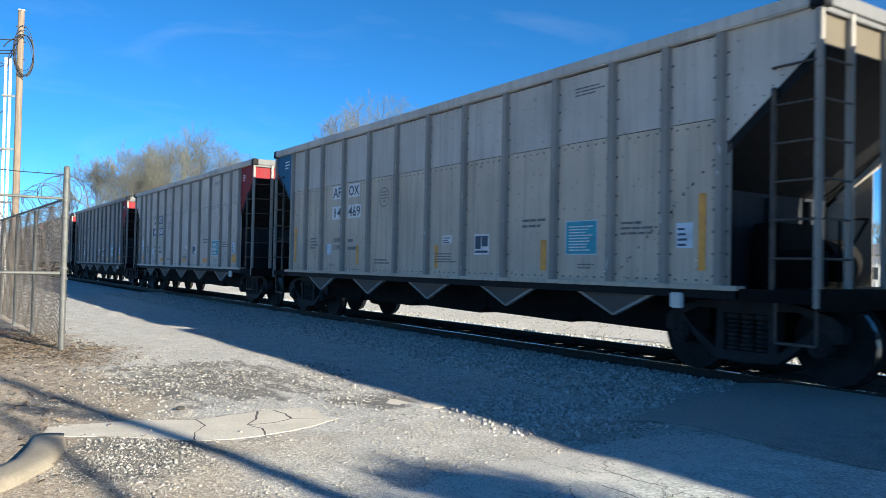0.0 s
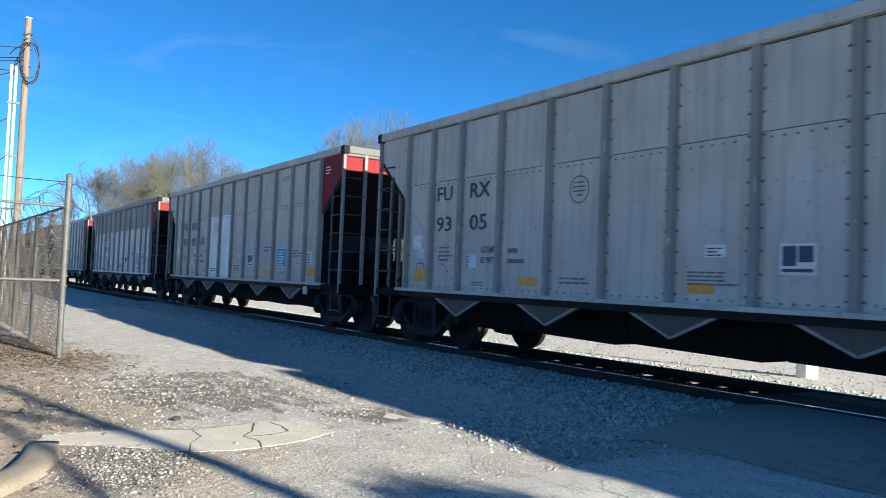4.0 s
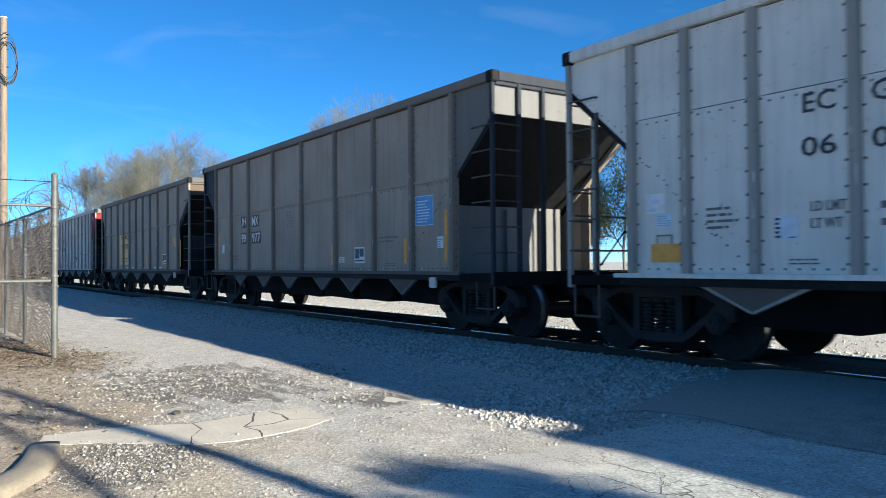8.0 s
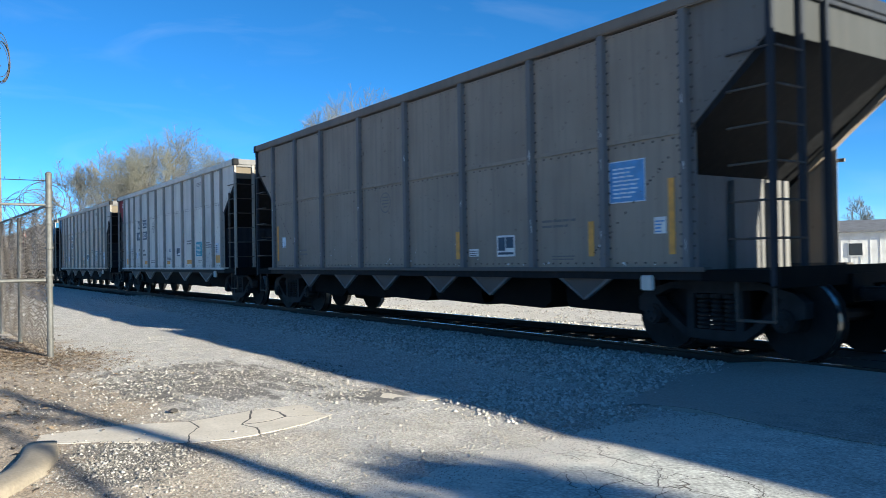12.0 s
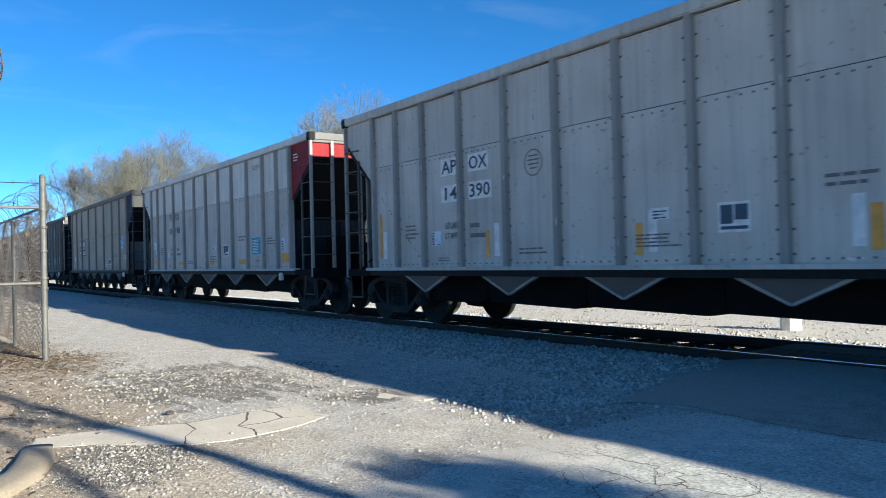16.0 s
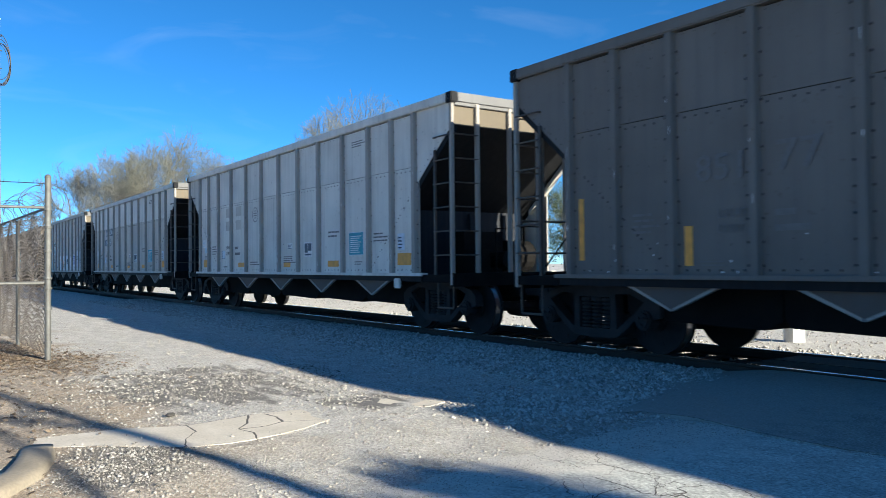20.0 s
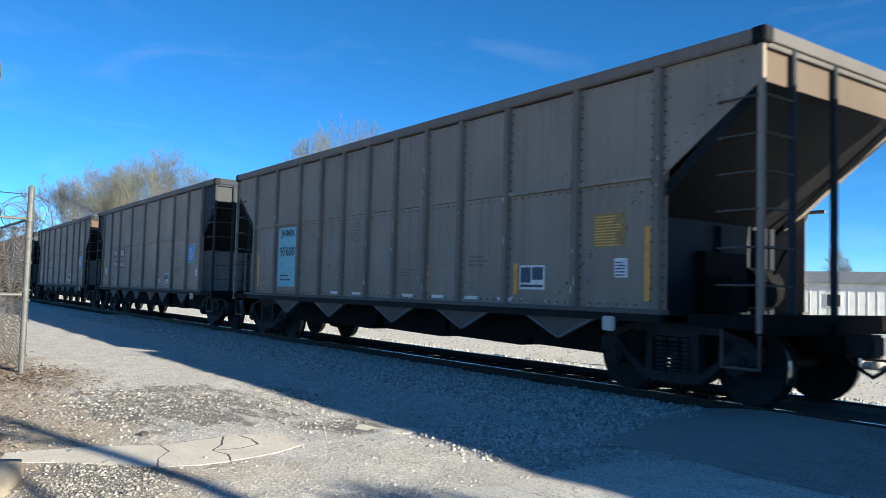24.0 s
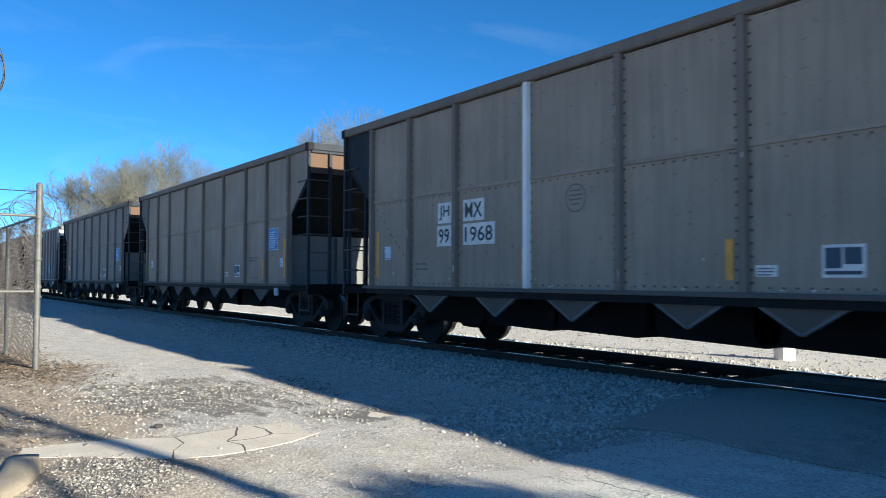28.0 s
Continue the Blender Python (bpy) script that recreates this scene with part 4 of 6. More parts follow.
def sideframe(bm):
    """A cast truck sideframe with its two side windows and the spring opening, centred on the truck."""
    half = ((0.0, 0.90), (0.40, 0.90), (0.66, 0.86), (1.02, 0.76), (1.14, 0.66), (1.14, 0.50), (0.98, 0.46), (0.76, 0.48), (0.60, 0.34), (0.40, 0.20), (0.0, 0.18))
    outer = list(half) + [(-x, z) for x, z in half[-2:0:-1]]
    window = ((0.38, 0.78), (0.64, 0.79), (0.88, 0.69), (0.73, 0.545), (0.40, 0.31))
    holes = [window, tuple((-x, z) for x, z in window[::-1]), ((-0.29, 0.74), (0.29, 0.74), (0.29, 0.31), (-0.29, 0.31))]
    edges = []
    for loop in [outer] + holes:
        vs = [bm.verts.new((x, -0.08, z)) for x, z in loop]
        edges += [bm.edges.new((vs[i], vs[(i + 1) % len(vs)])) for i in range(len(vs))]
    flat_faces = [f for f in bmesh.ops.triangle_fill(bm, edges=edges, use_beauty=True)["geom"] if isinstance(f, bmesh.types.BMFace)]
    made = bmesh.ops.extrude_face_region(bm, geom=flat_faces)
    for v in made["geom"]:
        if isinstance(v, bmesh.types.BMVert):
            v.co.y += 0.16


def spring(bm):
    """One nest of truck springs: coils as a single turned outline."""
    prof = [(0.0, 0.32), (0.09, 0.32), (0.09, 0.35)]
    for i in range(6):
        z = 0.36 + 0.052 * i
        prof += [(0.058, z), (0.084, z + 0.014), (0.084, z + 0.034), (0.058, z + 0.048)]
    prof += [(0.095, 0.685), (0.095, 0.73), (0.0, 0.73)]
    n = 10
    rings = [[bm.verts.new((r * math.cos(6.283 * k / n), r * math.sin(6.283 * k / n), z)) for k in range(n)] if r else [bm.verts.new((0, 0, z))] for r, z in prof]
    for a, b in zip(rings, rings[1:]):
        for k in range(n):
            m = (k + 1) % n
            if len(a) == 1:
                bm.faces.new((a[0], b[m], b[k]))
            elif len(b) == 1:
                bm.faces.new((a[k], a[m], b[0]))
            else:
                bm.faces.new((a[k], a[m], b[m], b[k]))


def wheelset(bm):
    """Axle and two flanged wheels with hubs, about the origin."""
    tube(bm, (0, -1.0, 0), (0, 1.0, 0), 0.085, n=10)
    for s in (-1, 1):
        y = s * 0.755
        tube(bm, (0, y - 0.065, 0), (0, y + 0.065, 0), 0.455, n=28)
        tube(bm, (0, y - s * 0.055, 0), (0, y - s * 0.09, 0), 0.485, n=28)
        tube(bm, (0, y + s * 0.05, 0), (0, y + s * 0.10, 0), 0.16, n=14)
        for i in range(6):
            a = i * math.pi / 3
            tube(bm, (0.33 * math.cos(a), y + s * 0.06, 0.33 * math.sin(a)), (0.33 * math.cos(a), y + s * 0.071, 0.33 * math.sin(a)), 0.035, n=6)


def tread_ring(bm):
    bmesh.ops.create_cone(bm, cap_ends=False, segments=32, radius1=0.460, radius2=0.460, depth=0.10, matrix=Matrix.Rotation(math.pi / 2, 4, "X"))


def bearing(bm):
    tube(bm, (0, -0.09, 0), (0, 0.08, 0), 0.13, n=14)
    tube(bm, (0, -0.12, 0), (0, -0.09, 0), 0.10, n=14)
    for i in range(3):
        a = i * 2.094 + 0.5
        tube(bm, (0.055 * math.cos(a), -0.145, 0.055 * math.sin(a)), (0.055 * math.cos(a), -0.12, 0.055 * math.sin(a)), 0.02, n=6)


def stripe(name, x0, x1, z0, z1, material, car, proud=0.004, label=""):
    """A flat marking on the near side skin."""
    me = shared(("mark", round(x1 - x0, 2), round(z1 - z0, 2)), lambda bm: box(bm, 0, x1 - x0, -0.0025, 0.0025, 0, z1 - z0))
    ob = put(name, me, material, car, label)
    ob.location = (x0, SKIN - proud, z0)
    return ob


def bars(name, x0, x1, z0, z1, rows, material, owner, x=0.0, y=0.0, z=0.0):
    """Lines of writing too small to read, as bars; in their owner's space when it has one."""
    def build(bm):
        rnd = random.Random(rows * 7 + int(x0 * -100))
        h = (z1 - z0) / rows
        for i in range(rows):
            w = (x1 - x0) * (0.6 + 0.4 * rnd.random())
            s = 0.0
            while s < w - 0.02:
                e = min(w, s + rnd.uniform(1.2, 3.2) * h)
                box(bm, s, e, -0.002, 0.002, i * h, i * h + h * 0.42)
                s = e + h * 0.35
    ob = put(name, shared(("bars", round(x1 - x0, 2), round(z1 - z0, 2), rows, int(x0 * 10)), build), material, owner)
    ob.location = (x0 - x, SKIN - 0.009 - y, z0 - z)
    return tagged(ob, kind="stuff")


def words(text, x0, x1, z0, z1, material, car, proud=0.012):
    ob = put("lettering", lettering(text), material, car)
    ob.location, ob.scale = (x0, SKIN - proud, z0), (x1 - x0, 1, z1 - z0)
    return ob


def placard(x0, x1, z0, z1, material, car, rows, ink=WHITE, label=""):
    if rows >= 8:
        stripe("placard_border", x0 - 0.014, x1 + 0.014, z0 - 0.014, z1 + 0.014, PALEBLUE, car, 0.0025)
    p = stripe("placard", x0, x1, z0, z1, material, car, label=label)
    dx, dz = (x1 - x0) * 0.1, (z1 - z0) * 0.09
    bars("writing", x0 + dx, x1 - dx, z0 + dz, z1 - dz, rows, ink, p, *p.location)
    return p


def ticket(x0, x1, z0, z1, car):
    """A plain pale label with a column of small dark marks down one edge."""
    p = stripe("label_plate", x0, x1, z0, z1, PALEBLUE, car, label="pale stuck-on label with small dark marks")
    w, h = x1 - x0, z1 - z0

    def ticks(bm):
        for i in range(5):
            box(bm, 0.008, 0.008 + w * (0.16 if i % 2 else 0.22), -0.002, 0.002, h * (0.06 + 0.19 * i), h * (0.16 + 0.19 * i))
        box(bm, w * 0.6, w * 0.9, -0.002, 0.002, h * 0.05, h * 0.10)
    f = put("mark", shared(("mark", round(w, 2), round(h, 2), "ticks"), ticks), INK, p)
    f.location = (0, -0.006, 0)


def stencil_box(x0, x1, z0, z1, car):
    p = stripe("stencil_box", x0, x1, z0, z1, WHITE, car, label="white framed inspection stencil with dark fields")
    w, h = x1 - x0, z1 - z0

    def fields(bm):
        box(bm, 0.03, w * 0.46, -0.002, 0.002, h * 0.28, h - 0.03)
        box(bm, w * 0.52, w - 0.03, -0.002, 0.002, h * 0.40, h - 0.03)
        box(bm, 0.03, w - 0.03, -0.002, 0.002, 0.03, h * 0.2)
    f = put("dark_field", shared(("dark_field", round(w, 2), round(h, 2)), fields), NAVY, p)
    f.location = (0, -0.006, 0)


def emblem(x, z, car):
    def build(bm):
        n = 28
        r0, r1 = 0.175, 0.195
        o = [bm.verts.new((r1 * math.cos(i * 2 * math.pi / n), 0, r1 * math.sin(i * 2 * math.pi / n))) for i in range(n)]
        q = [bm.verts.new((r0 * math.cos(i * 2 * math.pi / n), 0, r0 * math.sin(i * 2 * math.pi / n))) for i in range(n)]
        for i in range(n):
            j = (i + 1) % n
            bm.faces.new((o[i], q[i], q[j], o[j]))
        for i, w in enumerate((0.10, 0.13, 0.12, 0.07)):
            box(bm, -w, w, -0.001, 0.001, 0.09 - i * 0.06, 0.11 - i * 0.06)
    ob = put("emblem", shared(("emblem",), build), FAINT, car)
    ob.location = (x, SKIN - 0.008, z)


def truck(x, car):
    """A three-piece truck: bolster with sideframes, springs, bearings and two wheelsets."""
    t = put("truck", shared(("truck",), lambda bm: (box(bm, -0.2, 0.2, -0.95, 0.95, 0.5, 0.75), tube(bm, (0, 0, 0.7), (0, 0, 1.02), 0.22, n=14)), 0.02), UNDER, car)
    t.location = (x, 0, RAILZ)
    for s in (-1, 1):
        f = put("sideframe", shared(("sideframe",), sideframe), CAST, t)
        f.location = (0, s * 1.0, 0)
        for x_ in (-0.19, 0.0, 0.19) if s == -1 else ():
            g = put("spring", shared(("spring",), spring), CAST, t)
            g.location = (x_, s * 1.0, 0)
        for w in (-0.89, 0.89):
            c = put("bearing", shared(("bearing",), bearing), CAST, t)
            c.location, c.scale = (w, s * 1.03, 0.46), (1, -s, 1)
    for w in (-0.89, 0.89):
        for s in (-1, 1):
            r = put("tread", shared(("tread",), tread_ring), TREAD, t, "bright worn wheel tread")
            r.location = (w, s * 0.755, 0.46)
        k = put("wheelset", shared(("wheelset",), wheelset), DISC, t)
        k.matrix_parent_inverse = Matrix.Translation((w, 0, 0.46))
        WHEELS.append(k)
    return t


WHEELS = []
RIVETS = {k: rivet_rows(k) for k in KINDS}
LOADS = {k: coal_heap(k) for k in KINDS}
SCUFFS = {(k, i, p): flecks(k, i * 2 + p, p) for k in KINDS for i in range(3) for p in (0, 1)}


def hopper(kind, side, low=None, front="cream", rear=None, corner=None, posts=None, label=""):
    """One open-top coal hopper. Its front end is at x = 0 and it reaches back to x = -LONG; the near side is at -y."""
    K = KINDS[kind]
    top, seam, P = K["top"], K["seam"], K["posts"]
    ahead = {"A": 0.05, "C": 0.38}.get(kind, 0.0)
    low = low or side
    # default posts darker than panels: their shading contrast is put into the paint
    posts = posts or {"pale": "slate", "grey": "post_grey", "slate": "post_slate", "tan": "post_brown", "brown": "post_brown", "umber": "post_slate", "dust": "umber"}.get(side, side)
    frame_paint = PAINT[{"A": "slate" if side == "pale" else "post_grey", "B": "navy"}.get(kind, "umber")]
    car = new("hopper_car")
    tagged(car, label, "rail car", "cars of the coal train")
    U, Lw, PO = PAINT[side], PAINT[low], PAINT[posts]
    head = top - 0.15
    # near side: skin panels between the posts
    edges = list(P)
    for a, b in zip(edges, edges[1:]):
        up = put("side_panel", shared(("side_panel", round(b - a, 2), round(head - seam, 2)), lambda bm: box(bm, -(b - a), 0, 0, 0.02, 0.009, head - seam - 0.02)), U, car)
        up.location = (-a, SKIN - 0.006, seam)
        lo = put("side_panel", shared(("side_panel", round(b - a, 2), round(seam - SILL, 2)), lambda bm: box(bm, -(b - a), 0, 0, 0.02, 0, seam - SILL)), Lw, car)
        lo.location = (-a, SKIN, SILL)
    for flip, colour in ((1, corner or side), (-1, rear or side)):
        e = P[0] + ahead if flip == 1 else LONG - P[-1]
        me = shared(("corner_panel", kind, flip), lambda bm: slab(bm, [(-flip * x, z) for x, z in ((e, head), (0.02, head), (0.02, 3.68), (e - 0.05, 2.78), (e, 2.74))], 0, 0.02))
        c = put("corner_panel", me, PAINT[colour], car)
        c.location = (ahead if flip == 1 else -LONG, SKIN - 0.003, 0)
    for s in (-1, 1):
        for i, x in enumerate(P):
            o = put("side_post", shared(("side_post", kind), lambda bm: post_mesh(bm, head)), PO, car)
            o.location = (-x, 0, 0)
            if s == 1:
                o.scale = (1, -1, 1)
        c = put("top_chord", shared(("top_chord", kind), lambda bm: box(bm, -LONG, ahead, -0.075, 0.075, head, top), 0.015), U if kind == "A" else PAINT["post_brown"], car)
        c.location = (0, s * (HALF - 0.06), 0)
        o = put("side_sill", shared(("side_sill",), lambda bm: box(bm, -13.65, -0.85, -0.07, 0.09, SILL - 0.055, SILL), 0.006), Lw if kind == "A" else PAINT["grime"], car)
        o.location = (0, s * (HALF - 0.05), 0)
        if s == 1:
            o.scale = (1, -1, 1)
        # web given the shade under the sill as its colour
        o = put("sill_web", shared(("sill_web",), lambda bm: box(bm, -13.6, -0.9, -0.02, 0.06, SILL - 0.15, SILL - 0.057)), PAINT["shade_black"], car)
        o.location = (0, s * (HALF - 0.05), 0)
    # strips added behind the panel gaps, black for the shadow lines there
    put("head_liner", shared(("head_liner", kind), lambda bm: box(bm, -LONG + 0.3, -0.3, SKIN + 0.03, SKIN + 0.045, head - 0.12, head)), PAINT["shade_black"], car)
    put("seam_liner", shared(("seam_liner", kind), lambda bm: box(bm, -LONG + 1.2, -1.2, SKIN + 0.03, SKIN + 0.045, seam - 0.1, seam + 0.12)), PAINT["shade_black"], car)
    put("far_side_wall", shared(("far_side_wall", kind), lambda bm: slab(bm, [(-0.02, head), (-0.02, 3.68), (-1.05, 2.76), (-1.1, SILL), (-LONG + 1.1, SILL), (-LONG + 1.05, 2.76), (-LONG + 0.02, 3.68), (-LONG + 0.02, head)], -SKIN - 0.02, -SKIN)), U, car)
    if kind != "A":
        # raised seam angle along the side
        for a, b in zip(edges, edges[1:]):
            if kind == "B" or a in edges[:2] or b in edges[-2:]:
                o = put("seam_angle", shared(("seam_angle", kind, round(b - a, 2)), lambda bm: box(bm, -(b - a) + 0.07, -0.07, -0.03 if kind == "B" else -0.06, 0, -0.02, 0.03)), U, car)
                o.location = (-a, SKIN, seam)
    # ends: slope sheet, top band, posts, rungs, bulkhead
    fronts = PAINT[front]
    for end, flip in ((0, 1), (1, -1)):
        base = ahead if end == 0 else -LONG
        band = fronts if end == 0 else U

        def at(o, turn=flip, where=base):
            o.location = (where, 0, 0)
            o.scale = (turn, 1, 1)
            return o
        # black paint, deepened by the shade under the sheet
        at(put("slope_sheet", shared(("slope_sheet",), lambda bm: slab(bm, [(-0.06, 3.70), (-0.02, 3.66), (-3.0, 1.16), (-3.05, 1.2)], -1.5, 1.5)), PAINT["shade_black"], car))
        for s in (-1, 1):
            # near edge painted as shaded, far edge left in body paint
            e = at(put("slope_edge", shared(("slope_edge",), lambda bm: slab(bm, [(-0.04, 3.67), (-0.04, 3.54), (-1.5, 2.33), (-1.5, 2.46)], -0.05, 0.05)), PAINT["shade_black"] if s == -1 else U, car))
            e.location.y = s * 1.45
        at(put("end_band", shared(("end_band", kind), lambda bm: box(bm, -0.05, -0.02, -1.5, 1.5, 3.66, head)), band, car))
        at(put("end_chord", shared(("end_chord", kind), lambda bm: (box(bm, -0.10, 0.06, -1.45, 1.45, head, top), box(bm, -0.03, 0.03, -1.5, 1.5, head - 0.06, head)), 0.006), PAINT["post_slate" if kind == "A" else "navy" if kind == "B" else "grime"], car))
        c = at(put("corner_cap", shared(("corner_cap", kind), lambda bm: box(bm, -0.11, 0.065, -0.085, 0.06, head - 0.02, top + 0.01), 0.015), PAINT["shade_black"], car))
        c.location.y = -HALF + 0.07
        # on all but kind B the black includes the shade of the end
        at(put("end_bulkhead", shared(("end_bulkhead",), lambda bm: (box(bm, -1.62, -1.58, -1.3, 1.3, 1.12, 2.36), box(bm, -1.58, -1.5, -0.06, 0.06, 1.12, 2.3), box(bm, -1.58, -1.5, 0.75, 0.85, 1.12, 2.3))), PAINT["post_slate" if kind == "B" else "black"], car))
        at(put("end_sill", shared(("end_sill",), lambda bm: (box(bm, -0.9, 0.02, -1.56, 1.56, 1.04, 1.17), box(bm, -0.02, 0.06, -1.56, 1.56, 0.98, 1.2))), UNDER, car))
        for s in (-1, 1):
            c = at(put("corner_post", shared(("corner_post", kind), lambda bm: box(bm, -0.05, 0.02, -0.03, 0.03, 1.0, head), 0.006), frame_paint, car))
            c.location.y = s * (HALF - 0.045)
            if kind == "A":
                c = at(put("ladder_post", shared(("ladder_post",), lambda bm: box(bm, -0.025, 0.025, -0.02, 0.02, 1.17, 3.3), 0.006), RUNG, car))
                c.location = (base - flip * 0.52, s * (HALF - 0.05), 0)
            for i in range(6) if s == -1 else ():
                r = at(put("ladder_rung", shared(("ladder_rung",), lambda bm: (tube(bm, (-0.52, 0, 0), (-0.03, 0, 0), 0.013, n=6), tube(bm, (-0.52, 0, 0), (-0.52, 0.06, 0), 0.013, n=6))), RUNG, car))
                r.location = (base, s * (HALF - 0.015), 1.5 + 0.4 * i)
        for y in K["ends"]:
            c = at(put("end_post", shared(("end_post", kind), lambda bm: box(bm, -0.02, 0.05, -0.035, 0.035, 1.17, head), 0.008), frame_paint if kind == "A" else PAINT["navy"], car))
            c.location.y = -HALF + y
        for i in range(6):
            r = at(put("end_rung", shared(("end_rung",), lambda bm: tube(bm, (0.04, 0.05, 0), (0.04, 0.55, 0), 0.013, n=6)), RUNG, car))
            r.location = (base, -HALF, 1.5 + 0.4 * i)
        for z in (1.50, 1.98):
            g = at(put("hand_rail", shared(("hand_rail",), lambda bm: pipe(bm, [(-0.06, -1.45, 0), (0.06, -1.38, 0), (0.06, 0.0, 0), (0.06, 1.38, 0), (-0.06, 1.45, 0)], 0.014)), RUNG, car)) if end == 1 else None
            if g:
                g.location.z = z
        at(put("coupler", shared(("coupler",), lambda bm: (box(bm, -0.3, 0.62, -0.08, 0.08, 0.80, 0.95), box(bm, 0.55, 0.84, -0.16, 0.13, 0.74, 1.0)), 0.03), CAST, car)).location.x = 0 if end == 0 else -LONG
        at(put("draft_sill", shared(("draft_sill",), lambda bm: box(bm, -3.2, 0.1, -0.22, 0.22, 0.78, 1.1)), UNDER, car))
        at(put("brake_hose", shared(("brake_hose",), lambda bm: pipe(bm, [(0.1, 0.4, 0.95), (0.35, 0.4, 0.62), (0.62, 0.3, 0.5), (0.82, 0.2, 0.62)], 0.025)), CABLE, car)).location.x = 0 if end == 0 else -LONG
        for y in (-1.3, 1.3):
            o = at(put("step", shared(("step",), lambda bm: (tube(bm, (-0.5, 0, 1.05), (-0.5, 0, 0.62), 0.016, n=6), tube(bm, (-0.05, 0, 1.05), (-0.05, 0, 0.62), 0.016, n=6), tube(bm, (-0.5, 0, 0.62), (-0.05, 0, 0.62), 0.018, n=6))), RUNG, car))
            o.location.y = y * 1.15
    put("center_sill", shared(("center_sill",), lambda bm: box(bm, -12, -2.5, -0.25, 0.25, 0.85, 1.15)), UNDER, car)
    # brake gear on one end platform
    if kind != "B":
        put("brake_cylinder", shared(("brake_cylinder",), lambda bm: (tube(bm, (-1.25, 0.55, 1.5), (-1.25, 1.15, 1.5), 0.3, n=16), box(bm, -1.4, -1.05, -0.5, 0.4, 1.18, 1.95), pipe(bm, [(-0.5, -0.2, 1.2), (-0.5, -0.2, 1.98), (-0.55, 0.5, 2.02), (-0.9, 0.8, 1.7)], 0.02), tube(bm, (-1.2, 0.15, 1.42), (-0.55, 0.15, 1.42), 0.16, n=12), box(bm, -1.0, -0.6, -0.6, -0.25, 1.2, 1.62))), UNDER, car)
    put("air_reservoir", shared(("air_reservoir",), lambda bm: (tube(bm, (-0.75, -0.1, 1.45), (-0.75, 0.75, 1.45), 0.19, n=14), pipe(bm, [(-0.35, -1.2, 1.75), (-0.3, -0.4, 1.8), (-0.35, 0.5, 1.7)], 0.02))), UNDER, car).location = (-LONG + 1.5, 0, 0)
    put("rear_platform_gear", shared(("rear_platform_gear",), lambda bm: (box(bm, -LONG + 0.5, -LONG + 1.2, 0.1, 1.1, 1.18, 1.72), tube(bm, (-LONG + 0.9, -0.9, 1.45), (-LONG + 0.9, 0.1, 1.45), 0.22, n=14), tube(bm, (-LONG + 0.3, 0.75, 1.2), (-LONG + 0.3, 0.75, 2.0), 0.05, n=8), box(bm, -LONG + 0.35, -LONG + 0.8, -0.35, 0.4, 1.2, 1.6), pipe(bm, [(-LONG + 0.25, -1.2, 1.3), (-LONG + 0.3, -0.8, 1.75), (-LONG + 0.3, 0.6, 1.78), (-LONG + 0.25, 1.1, 1.4)], 0.018))), UNDER, car)
    put("brake_wheel", shared(("brake_wheel",), lambda bm: (pipe(bm, [(0.1, 0.75 + 0.25 * math.cos(a), 1.85 + 0.25 * math.sin(a)) for a in np.linspace(0, 2 * math.pi, 21)], 0.02), box(bm, 0.08, 0.11, 0.51, 0.99, 1.835, 1.865), box(bm, 0.08, 0.11, 0.735, 0.765, 1.61, 2.09), box(bm, 0.0, 0.1, 0.72, 0.78, 1.8, 1.9), box(bm, 0.0, 0.07, 0.6, 0.9, 1.4, 1.75))), UNDER, car).location = (-LONG, 0, 0)
    # bottom: gussets on both sides, discharge chutes
    w = K["width"]
    span = (K["gussets"][-1] - K["gussets"][0]) / (len(K["gussets"]) - 1) / 2 - 0.01
    for x in K["gussets"]:
        for s in (-1, 1):
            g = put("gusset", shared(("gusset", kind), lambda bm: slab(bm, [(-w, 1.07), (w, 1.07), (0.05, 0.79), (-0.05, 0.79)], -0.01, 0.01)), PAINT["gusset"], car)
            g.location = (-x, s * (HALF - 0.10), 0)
            for d in (-1, 1) if s == -1 else ():
                # paler than the gussets: lit edges put into the paint
                a = put("gusset_angle", shared(("gusset_angle", kind), lambda bm: slab(bm, [(w + 0.02, 1.09), (w + 0.07, 1.07), (0.01, 0.765), (0.01, 0.795)], -0.035, 0.02)), PAINT["slate" if kind == "A" else "post_slate"], car)
                a.location, a.scale = (-x, s * (HALF - 0.115), 0), (d, 1, 1)
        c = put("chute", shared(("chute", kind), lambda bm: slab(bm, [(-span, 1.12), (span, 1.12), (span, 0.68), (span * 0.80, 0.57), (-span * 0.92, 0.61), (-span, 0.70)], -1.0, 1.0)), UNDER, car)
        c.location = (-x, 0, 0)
    b = put("side_lamp_bracket", shared(("side_lamp_bracket",), lambda bm: box(bm, -0.09, 0.09, -0.03, 0.03, 0.92, 1.1), 0.015), PAINT["pale"], car)
    b.location = (-1.68, -HALF + 0.02, 0)
    tagged(put("rivets", RIVETS[kind], RIVET, car), kind="stuff")
    turn = len(CARS) % 3
    tagged(put("bare_wear", SCUFFS[kind, turn, 1], SCUFF, car), kind="stuff")
    tagged(put("grime_speckle", SCUFFS[kind, turn, 0], RIVET, car), kind="stuff")
    put("coal_load", LOADS[kind], COAL, car)
    truck(-1.1, car)
    truck(-LONG + 1.1, car)
    return car


